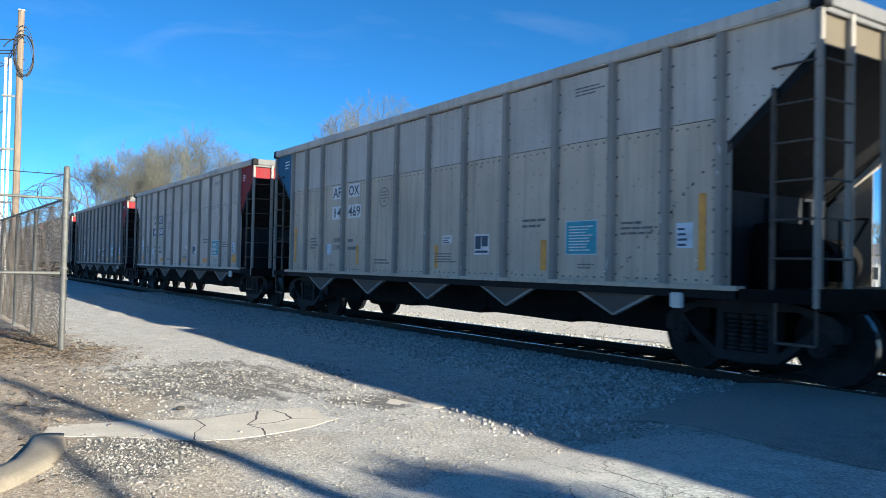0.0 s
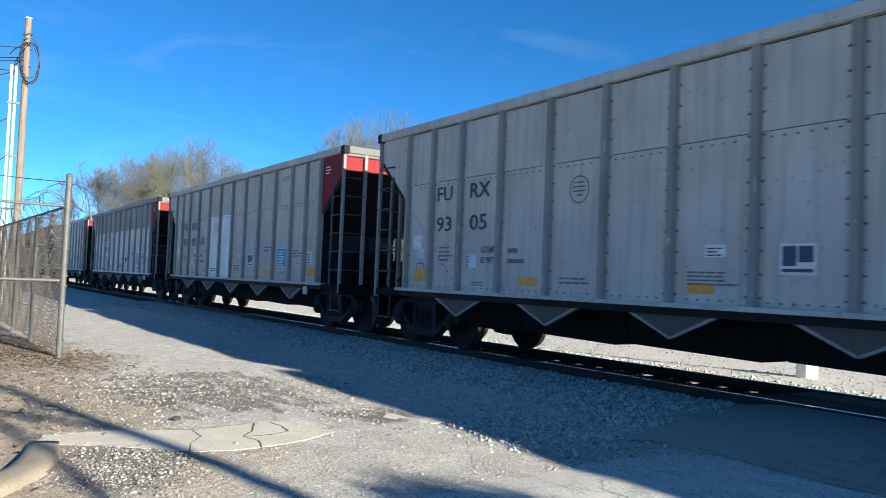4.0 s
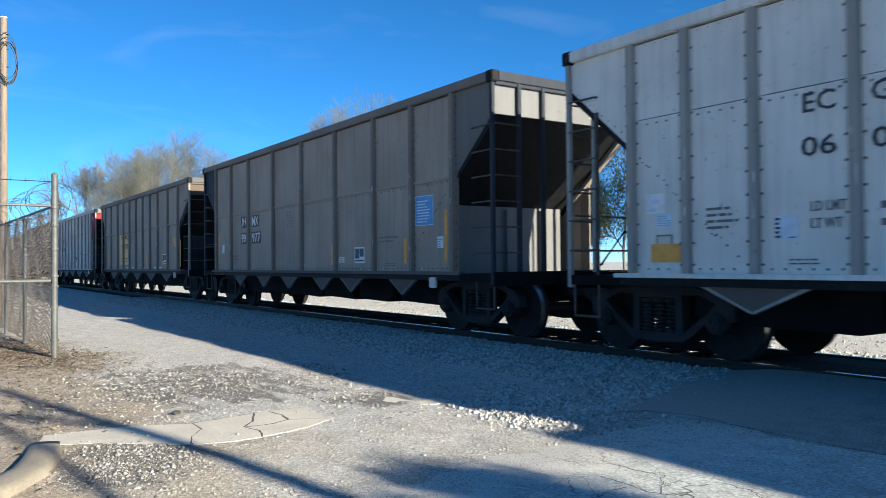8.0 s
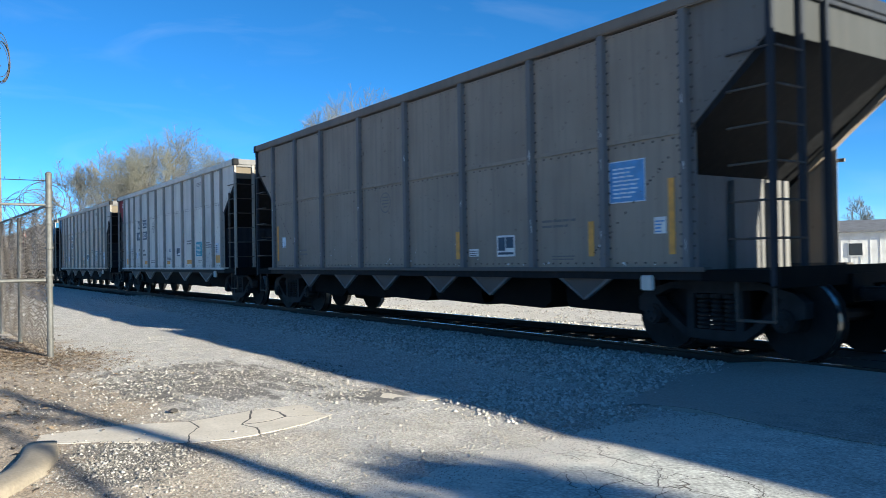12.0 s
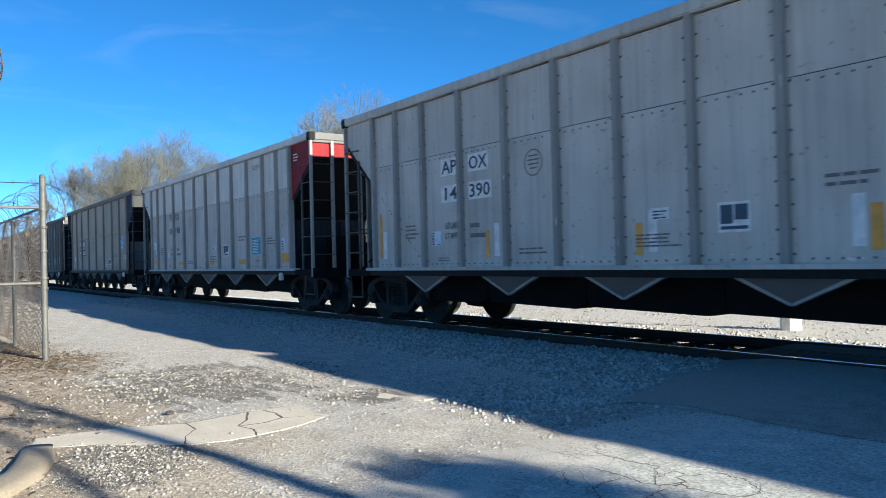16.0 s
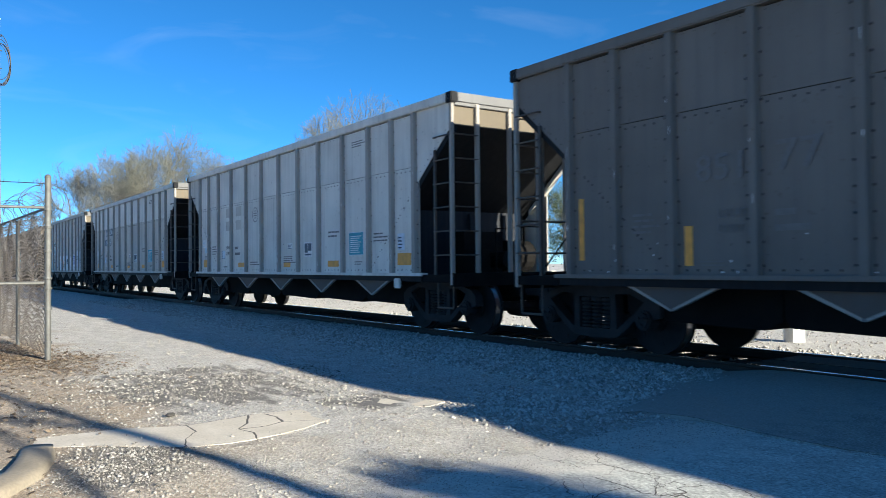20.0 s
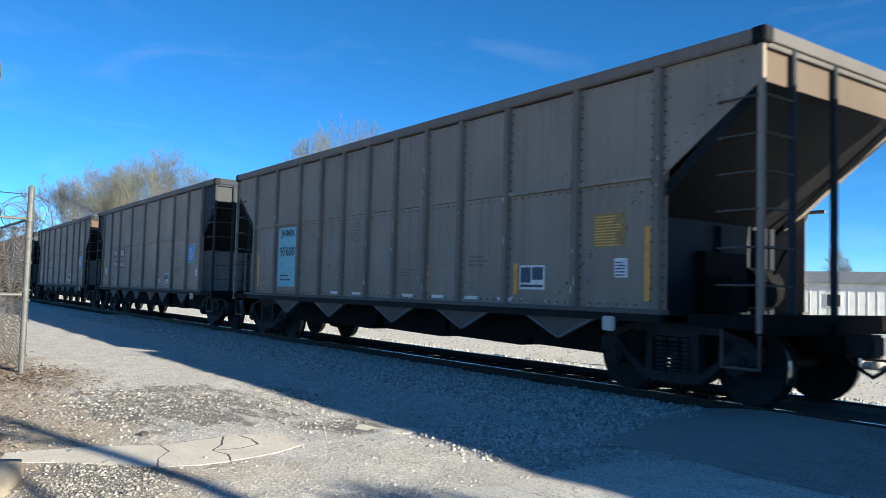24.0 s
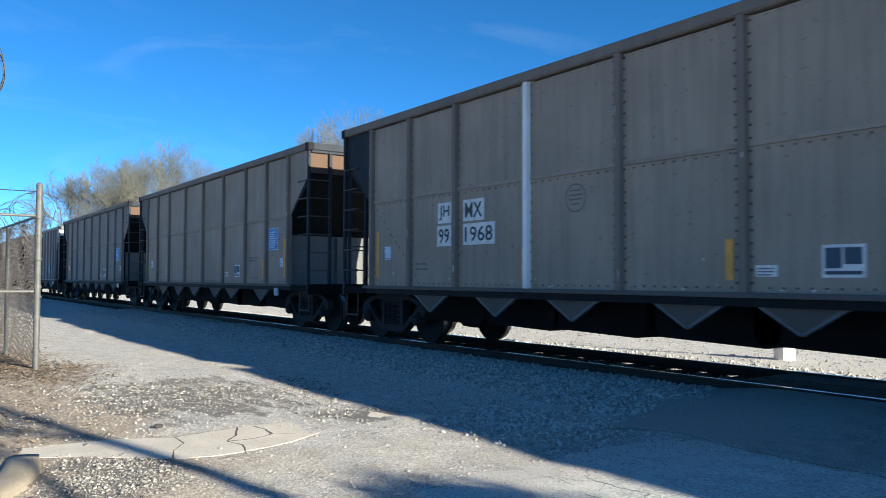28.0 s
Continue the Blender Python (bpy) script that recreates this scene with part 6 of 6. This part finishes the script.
# ---- fence with razor wire ----
def fence():
    f = tagged(new("chain_link_fence"), "galvanised chain-link fence with razor wire coiled along its top", "fence")
    f.location = (-12.75, 1.68, 0)
    posts = [0, -2.85, -5.3, -7.8, -10.3, -12.8, -15.3, -17.8, -20.3, -22.8, -25.3, -27.8]
    bm = bmesh.new()
    tube(bm, (0, 0, -0.1), (0, 0, 2.68), 0.044, n=16)
    bmesh.ops.create_uvsphere(bm, u_segments=12, v_segments=6, radius=0.048, matrix=Matrix.Translation((0, 0, 2.69)))
    end = part("end_post", bm, GALV, f)
    for z in (0.25, 0.75, 1.05, 1.2, 1.6, 1.95, 2.22):
        bm = bmesh.new()
        tube(bm, (0, 0, z - 0.016), (0, 0, z + 0.016), 0.06, n=14)
        box(bm, -0.13, -0.04, -0.012, 0.012, z - 0.014, z + 0.014)
        part("brace_band", bm, GALV, end)
    bm = bmesh.new()
    box(bm, -0.115, -0.095, -0.01, 0.01, 0.05, 2.22)
    part("tension_bar", bm, GALV, f)
    for x in posts[1:]:
        bm = bmesh.new()
        tube(bm, (x, x * 0.035, -0.1), (x + random.uniform(-0.05, 0.05), x * 0.035, 2.2), 0.036, n=10)
        part("line_post", bm, GALV, f)
    bm = bmesh.new()
    tube(bm, (0, 0, 2.24), (posts[-1], posts[-1] * 0.035, 2.2), 0.022, n=8)
    part("top_rail", bm, GALV, f)
    # woven wire: straight runs of both slants, each a thin strand
    W, H, gap, r = 27.7, 2.16, 0.095, 0.0034
    v, q = [], []
    for slant in (-1, 1):
        s = -H
        while s < W:
            u0, u1 = max(0, s), min(W, s + H)
            if u1 - u0 > 0.02:
                z0, z1 = u0 - s, u1 - s
                if slant < 0:
                    z0, z1 = H - z0, H - z1
                i = len(v)
                for u, z in ((u0, z0), (u1, z1)):
                    sag = 0.012 * math.sin(u * 5 + z * 3)
                    y = -u * 0.035 + sag + slant * 0.002
                    v += [(-u - 0.1, y - r, z + 0.05), (-u - 0.1, y + r, z + 0.05), (-u - 0.1, y, z + 0.05 + 1.6 * r)]
                q += [(i, i + 1, i + 4, i + 3), (i + 1, i + 2, i + 5, i + 4), (i + 2, i, i + 3, i + 5)]
            s += gap
    loose("wire_mesh", v, q, WIRE, kind="stuff", parent=f)
    # razor coil
    pts = []
    n = 900
    for i in range(n):
        u = i / n * 27
        a = i * 0.42
        rad = 0.26 + 0.05 * math.sin(i * 0.11)
        pts.append((-u - 0.1 + 0.05 * math.sin(i * 0.9), -u * 0.035 + rad * math.cos(a), 2.36 + rad * math.sin(a) * 0.9))
    bm = bmesh.new()
    for p, w in zip(pts, pts[1:]):
        tube(bm, p, w, 0.005, n=3)
    part("razor_coil", bm, COIL, f)
    bm = bmesh.new()
    pipe(bm, [(0, 0, 2.60), (-0.3, 0.1, 2.42), (-0.75, -0.15, 2.30)], 0.006, 4)
    part("loose_wire", bm, WIRE, f)
    g = tagged(new("pipe_barrier"), "two steel pipes and a barbed strand fixed to the fence post", "barrier")
    g.location = (-12.75, 1.68, 0)
    for z, r_ in ((2.24, 0.02), (1.13, 0.026)):
        bm = bmesh.new()
        tube(bm, (0, -0.05, z), (-0.02, -6.0, z + 0.02), r_, n=10)
        part("pipe", bm, GALV, g)
    bm = bmesh.new()
    pipe(bm, [(0, -0.04, 2.60), (0, -0.6, 2.60), (0, -1.5, 2.63), (0, -3, 2.62), (0, -6, 2.66)], 0.006, 4)
    for i in range(30):
        y = -0.2 - i * 0.19
        tube(bm, (-0.02, y, 2.58), (0.02, y + 0.01, 2.64), 0.003, n=3)
    part("barbed_strand", bm, CABLE, g)
    bm = bmesh.new()
    tube(bm, (0, -6.0, -0.1), (0, -6.0, 2.68), 0.05, n=12)
    part("far_post", bm, GALV, g)


fence()


# ---- utility pole at the fence ----
def pole():
    p = tagged(new("utility_pole"), "weathered wooden utility pole with white conduits and coiled black cable", "pole")
    D = 30.0
    p.location = (-D * math.sin(radians(85.45)), D * math.cos(radians(85.45)), 0)
    p.rotation_euler.z = radians(85.45)
    bm = bmesh.new()
    tube(bm, (0.03, 0, -0.3), (0, 0, 9.76), 0.12, 0.098, n=14)
    part("shaft", bm, WOOD, p)
    bm = bmesh.new()
    tube(bm, (0, 0, 9.76), (0, 0, 9.80), 0.115, n=14)
    part("cap", bm, PVC, p)
    for x, top in ((-0.41, 8.05), (-0.27, 8.02)):
        bm = bmesh.new()
        tube(bm, (x + 0.02, -0.05, 0), (x, -0.05, top), 0.047, n=10)
        bmesh.ops.create_uvsphere(bm, u_segments=10, v_segments=6, radius=0.06, matrix=Matrix.Translation((x, -0.05, top)))
        c = part("conduit", bm, PVC, p)
    for z in (1.6, 3.2, 5.0, 6.8):
        bm = bmesh.new()
        box(bm, -0.5, -0.1, -0.13, -0.1, z - 0.03, z + 0.03)
        part("strap", bm, GALV, p)
    for z in (8.1, 8.7, 9.2):
        bm = bmesh.new()
        tube(bm, (-0.16, -0.05, z), (0.16, -0.05, z), 0.02, n=6)
        part("bolt", bm, CABLE, p)
    rnd = random.Random(5)
    for i in range(6):
        bm = bmesh.new()
        a, b = 0.26 + 0.05 * rnd.random(), 0.68 + 0.24 * rnd.random()
        cx, cz, turn = 0.06 + 0.08 * rnd.random(), 8.28 + rnd.uniform(-0.12, 0.12), rnd.uniform(-0.08, 0.12)
        pts = []
        for j in range(29):
            w = 6.283 * j / 28
            x, z = a * math.cos(w), b * math.sin(w)
            pts.append((cx + x * math.cos(turn) - z * math.sin(turn), -0.15 - 0.02 * i, cz + x * math.sin(turn) + z * math.cos(turn)))
        pipe(bm, pts, 0.011, 5)
        part("cable_loop", bm, CABLE, p)
    for i, (a, b) in enumerate((((-0.05, 0, 8.75), (-0.36, -0.05, 7.75)), ((-0.05, 0, 8.6), (-0.30, -0.05, 7.72)), ((-0.02, -0.1, 8.9), (-0.5, 0, 8.45)), ((-0.3, 0, 7.9), (-0.75, 0, 7.7)))):
        bm = bmesh.new()
        m = Vector(a).lerp(Vector(b), 0.5) + Vector((-0.12, 0, -0.05))
        pipe(bm, [a, m, b], 0.018, 5)
        part("jumper", bm, CABLE, p)
    for a, b, sag in (((-0.1, 0, 8.75), (-14, 1, 13.5), 1.6), ((-0.1, 0, 8.4), (-14, 4, 8.5), 0.35), ((-0.1, 0, 8.3), (-14, 4, 8.2), 0.4), ((-0.5, 0, 7.9), (-12, -6, 7.4), 0.3), ((-0.42, 0, 6.3), (-6, -14, 1.2), 0.4), ((-0.42, 0, 5.0), (-5, -12, -0.1), 0.3)):
        bm = bmesh.new()
        pts = [tuple(Vector(a).lerp(Vector(b), s) - Vector((0, 0, sag * 4 * s * (1 - s)))) for s in np.linspace(0, 1, 14)]
        pipe(bm, pts, 0.018, 5)
        part("span_wire", bm, CABLE, p)


pole()


# ---- trees ----
def bare_tree(name, x, y, height, seed, spread=0.55, material=TWIG, levels=6, label="", trunk_r=None, lean=0.0):
    """A leafless winter tree: tapered trunk, limbs and a haze of fine twigs."""
    rng = np.random.default_rng(seed)
    wood, fine = [], []

    def grow(p, d, length, r, level):
        steps = 3 if level < 3 else 2 if level < levels else 1
        q = p
        for s in range(steps):
            d2 = d + rng.normal(0, 0.10, 3)
            d2[2] += 0.04
            d = d2 / np.linalg.norm(d2)
            e = q + d * length / steps
            r1 = r * (0.86 if steps == 3 else 0.82)
            (wood if level < 4 else fine).append((q, e, max(r, 0.03), max(r1, 0.026)) if level < 4 else (q, e, max(0.62 * r, 0.014), max(0.62 * r1, 0.011)) if level < 6 else (q, e, 0.0105, 0.008))
            if level > 5 and rng.random() < 0.25:
                fine.pop()
            q, r = e, r1
            if level >= levels:
                continue
            if level > 0 or s > 0:
                for _ in range(2 if 1 < level < 5 else 1):
                    a = rng.normal(0, 1, 3)
                    side = a - d * (a @ d)
                    side /= np.linalg.norm(side)
                    nd = d * rng.uniform(0.55, 0.85) + side * rng.uniform(spread, spread + 0.35) + np.array([0, 0, 0.12])
                    grow(q, nd / np.linalg.norm(nd), length * rng.uniform(0.52, 0.74), r * 0.62, level + 1)
        if level < levels:
            grow(q, d, length * 0.66, r, level + 1)

    r0 = trunk_r or height * 0.011
    start = np.array([lean, 0, 1.0])
    grow(np.zeros(3), start / np.linalg.norm(start), height * 0.36, r0, 0)

    def prisms(segs, n):
        P, Q = np.array([s[0] for s in segs]), np.array([s[1] for s in segs])
        R0, R1 = np.array([s[2] for s in segs]), np.array([s[3] for s in segs])
        d = Q - P
        d /= np.linalg.norm(d, axis=1)[:, None]
        ref = np.where(np.abs(d[:, 2:3]) > 0.9, np.array([[1.0, 0, 0]]), np.array([[0, 0, 1.0]]))
        u = np.cross(d, ref)
        u /= np.linalg.norm(u, axis=1)[:, None]
        w = np.cross(d, u)
        v = np.empty((len(segs), 2 * n, 3))
        for i in range(n):
            a = 2 * math.pi * i / n
            o = u * math.cos(a) + w * math.sin(a)
            v[:, i], v[:, n + i] = P + o * R0[:, None], Q + o * R1[:, None]
        f = np.array([(i, (i + 1) % n, n + (i + 1) % n, n + i) for i in range(n)])
        return v.reshape(-1, 3), (f[None] + 2 * n * np.arange(len(segs))[:, None, None]).reshape(-1, 4)
    tree = tagged(new(name), label, "tree")
    tree.location = (x, y, -0.05)
    top = max(s[1][2] for s in wood + fine)
    k = height / top
    # crowns are round: what would stick out of them has not grown
    mid = np.array([0, 0, 0.58 * top])
    size = np.array([0.34, 0.34, 0.43]) * top
    fine = [s for s in fine if np.linalg.norm((s[1] - mid) / size) < 1.0]
    wood = [s for s in wood if s[1][2] < 0.5 * top or np.linalg.norm((s[1] - mid) / size) < 0.9]
    for segs, n, mat, nm in ((wood, 6, LIMB, "trunk"), (fine, 3, material, "crown")):
        if segs:
            v, f = prisms(segs, n)
            loose(nm, v * np.array([k, k, k]), f, mat, kind="", parent=tree)
    return tree


def polar(az, dist):
    return -dist * math.sin(radians(az)), dist * math.cos(radians(az))


WINTER = "bare leafless deciduous tree, grey-brown against the sky"
for i, (az, dist, h) in enumerate(((81.2, 95, 13.4), (79.8, 94, 14.6), (78.4, 93, 15.0), (77.0, 94, 15.6), (76.0, 97, 16.6), (75.0, 94, 18.6), (74.2, 98, 17.6), (73.2, 95, 16.0), (72.2, 97, 15.6), (71.4, 99, 14.8))):
    bare_tree("bare_tree", *polar(az, dist), h, 20 + i, spread=0.6, material=TWIG_OLIVE if i in (5, 6) else TWIG, label=WINTER)
for i, (az, dist, h) in enumerate(((61.6, 72, 18.2), (63.3, 75, 16.4), (59.8, 78, 16.8), (62.4, 80, 18))):
    bare_tree("bare_tree", *polar(az, dist), h, 50 + i, spread=0.5, label=WINTER)
for i, (az, dist, h) in enumerate(((33, 95, 10), (28, 110, 9), (38, 90, 11), (50, 85, 10), (46, 95, 11))):
    bare_tree("bare_tree", *polar(az, dist), h, 80 + i, label=WINTER, levels=5)


def leafy_tree(x, y, height, seed, radius, label, n=18000):
    """An evergreen with a forked trunk and clumps of small leaves with gaps between."""
    t = bare_tree("evergreen_tree", x, y, height, seed, spread=0.5, label=label, levels=4)
    rng = np.random.default_rng(seed)
    heads = rng.normal(0, 1, (26, 3))
    heads = heads / np.linalg.norm(heads, axis=1)[:, None] * rng.uniform(0.35, 1, (26, 1)) * np.array([radius, radius, height * 0.36])
    heads[:, 2] += height * 0.62
    c = heads[rng.integers(0, 26, n)] + rng.normal(0, radius * 0.2, (n, 3))
    u = rng.normal(0, 1, (n, 3))
    u /= np.linalg.norm(u, axis=1)[:, None]
    w = np.cross(u, rng.normal(0, 1, (n, 3)))
    w /= np.linalg.norm(w, axis=1)[:, None]
    s = rng.uniform(0.025, 0.065, (n, 1))
    v = np.stack([c - u * s, c - w * s * 0.5, c + u * s, c + w * s * 0.5], 1)
    loose("leaves", v.reshape(-1, 3), np.arange(4 * n).reshape(n, 4), NEEDLE, kind="", parent=t)
    return t


GREEN = "broad-leaved evergreen tree with sunlit olive green leaves"
leafy_tree(*polar(36.5, 38), 9.5, 3, 2.6, GREEN)
leafy_tree(*polar(42.5, 40), 7.6, 5, 2.2, GREEN)
leafy_tree(*polar(39.6, 44), 6.5, 7, 2.2, GREEN)
leafy_tree(*polar(46.5, 46), 6.0, 9, 2.3, GREEN)
# trees on the road side ahead of the train, out of view, whose shadows fall across the foreground
def roadside_tree():
    """Two bare stems on one root, with a few limbs."""
    t = tagged(new("bare_tree"), "bare roadside tree with two slender stems", "tree")
    t.location = (9.6, 5.42, -0.05)
    stems = (([(0, 0, 0), (0.02, 0, 2.5), (0, 0.0, 5.3), (0, 0.02, 7.4), (0.1, 0.1, 9.0)], 0.12), ([(0, -0.15, 0), (0, -1.3, 2.2), (0, -0.98, 4.6), (0, -0.68, 5.6), (0, -0.6, 6.8)], 0.085),
             ([(0, 0, 5.3), (0, -0.48, 5.72), (0.1, -0.9, 6.4)], 0.06), ([(0, 0.02, 6.6), (0.2, 0.4, 7.6)], 0.05))
    for pts, r in stems:
        bm = bmesh.new()
        n = len(pts) - 1
        for k, (p, q) in enumerate(zip(pts, pts[1:])):
            tube(bm, p, q, r * (1 - 0.6 * k / n), r * (1 - 0.6 * (k + 1) / n), n=10)
        part("stem", bm, BARK, t)


roadside_tree()
leafy_tree(7.84, 5.44, 4.15, 12, 0.88, "small dense roadside evergreen", 24000)


# ---- buildings beyond the crossing ----
def building(name, az, dist, wide, deep, wall, ridge, turn, roof, label, doors=2):
    b = tagged(new(name), label, "building")
    x, y = polar(az, dist)
    b.location = (x, y, 0)
    b.rotation_euler.z = radians(turn)
    bm = bmesh.new()
    slab(bm, [(-wide / 2, -0.1), (wide / 2, -0.1), (wide / 2, wall), (-wide / 2, wall)], 0, deep)
    w = part("wall", bm, PLASTER, b)
    n = int(wide / 0.6)
    for i in range(n + 1):
        bm = bmesh.new()
        box(bm, -wide / 2 + i * wide / n - 0.02, -wide / 2 + i * wide / n + 0.02, -0.03, -0.002, 0, wall)
        part("batten", bm, PLASTER, w)
    bm = bmesh.new()
    o = 0.35
    for y0, y1, z0, z1 in ((-o, deep / 2, wall, ridge), (deep + o, deep / 2, wall, ridge)):
        vs = [bm.verts.new(p) for p in ((-wide / 2 - o, y0, z0), (wide / 2 + o, y0, z0), (wide / 2 + o, y1, z1), (-wide / 2 - o, y1, z1))]
        us = [bm.verts.new(p) for p in ((-wide / 2 - o, y0, z0 + 0.12), (wide / 2 + o, y0, z0 + 0.12), (wide / 2 + o, y1, z1 + 0.12), (-wide / 2 - o, y1, z1 + 0.12))]
        bm.faces.new(vs[::-1]); bm.faces.new(us)
        for i in range(4):
            j = (i + 1) % 4
            bm.faces.new((vs[i], vs[j], us[j], us[i]))
    part("roof", bm, roof, b)
    for s in (-1, 1):
        bm = bmesh.new()
        bm.faces.new([bm.verts.new(p) for p in ((s * wide / 2, 0, wall), (s * wide / 2, deep, wall), (s * wide / 2, deep / 2, ridge))])
        part("gable", bm, PLASTER, b)
    for i in range(doors):
        x = -wide / 2 + wide * (i + 0.5) / doors
        bm = bmesh.new()
        box(bm, x - 0.5, x + 0.5, -0.06, -0.005, 1.0, 2.0)
        win = part("window", bm, PLASTER, b)
        bm = bmesh.new()
        box(bm, x - 0.42, x + 0.42, -0.075, -0.062, 1.08, 1.92)
        part("pane", bm, GLASS, win)
    return b


building("white_shed", 29.5, 62, 17, 9, 2.7, 3.6, 25, ROOF, "long low white building with a grey sheet roof", 4)
building("white_shed", 33.2, 52, 4.5, 5, 2.4, 3.3, 40, ROOF, "small white gabled outbuilding", 1)
building("house", 37.2, 64, 9, 7, 2.8, 4.4, 30, ROOF_RED, "white house with a dark red roof", 3)
for az, d, h in ((39.0, 36, 8.5), (31.8, 58, 8)):
    p = tagged(new("distant_pole"), "sunlit wooden utility pole beyond the track", "pole")
    p.location = (*polar(az, d), 0)
    bm = bmesh.new()
    tube(bm, (0, 0, -0.2), (0, 0, h), 0.16, 0.11, n=10)
    part("shaft", bm, WOOD, p)
    bm = bmesh.new()
    box(bm, -0.9, 0.9, -0.05, 0.05, h - 0.6, h - 0.48)
    part("crossarm", bm, WOOD, p)


# ---- crossing signal ----
def signal():
    s = tagged(new("crossing_signal"), "railway crossing signal with red lamps, crossbuck and white mast", "crossing signal")
    s.location = (-7.45, 12.3, 0)
    bm = bmesh.new()
    tube(bm, (0, 0, 0), (0, 0, 4.6), 0.065, n=14)
    part("mast", bm, PVC, s, "white painted mast")
    bm = bmesh.new()
    tube(bm, (0, 0, -0.05), (0, 0, 0.35), 0.17, n=14)
    part("base", bm, PVC, s)
    bm = bmesh.new()
    tube(bm, (-0.75, -0.1, 2.80), (0.95, -0.1, 2.80), 0.03, n=8)
    part("crossarm", bm, GALV, s)
    for x, lit, face in ((-0.46, LAMP_RED, -1), (0.09, DIM_RED, -1), (0.47, PVC, 1)):
        bm = bmesh.new()
        tube(bm, (x, -0.20, 2.79), (x, -0.215, 2.79), 0.255, n=26)
        lamp = part("lamp_background", bm, CABLE, s, "black round lamp background")
        bm = bmesh.new()
        tube(bm, (x, -0.16, 2.79), (x, -0.02, 2.79), 0.15, 0.10, n=20)
        part("lamp_housing", bm, PVC if face > 0 else CABLE, lamp)
        bm = bmesh.new()
        tube(bm, (x, -0.216, 2.79), (x, -0.235, 2.79), 0.15, 0.13, n=24)
        part("lens", bm, lit, lamp)
        bm = bmesh.new()
        n = 14
        ring = [(0.16 * math.cos(a), 0.16 * math.sin(a)) for a in np.linspace(0.0, math.pi, n)]
        a_ = [bm.verts.new((x + c, -0.22, 2.79 + d)) for c, d in ring]
        b_ = [bm.verts.new((x + c, -0.46, 2.79 + d)) for c, d in ring]
        for i in range(n - 1):
            bm.faces.new((a_[i], a_[i + 1], b_[i + 1], b_[i]))
        part("visor", bm, CABLE, lamp)
    for text, tilt in (("CROSSING", 48), ("RAILROAD", -48)):
        bm = bmesh.new()
        box(bm, -0.61, 0.61, -0.006, 0.006, -0.115, 0.115)
        board = part("crossbuck_board", bm, WHITE, s, "white crossbuck board with black lettering")
        board.location = (0.0, -0.09 - (0.012 if tilt > 0 else 0), 4.05)
        board.rotation_euler.y = radians(-tilt)
        w = put("lettering", lettering(text), INK, board)
        w.location, w.scale = (-0.54, -0.012, -0.065), (1.08, 1, 0.13)


signal()

motions()
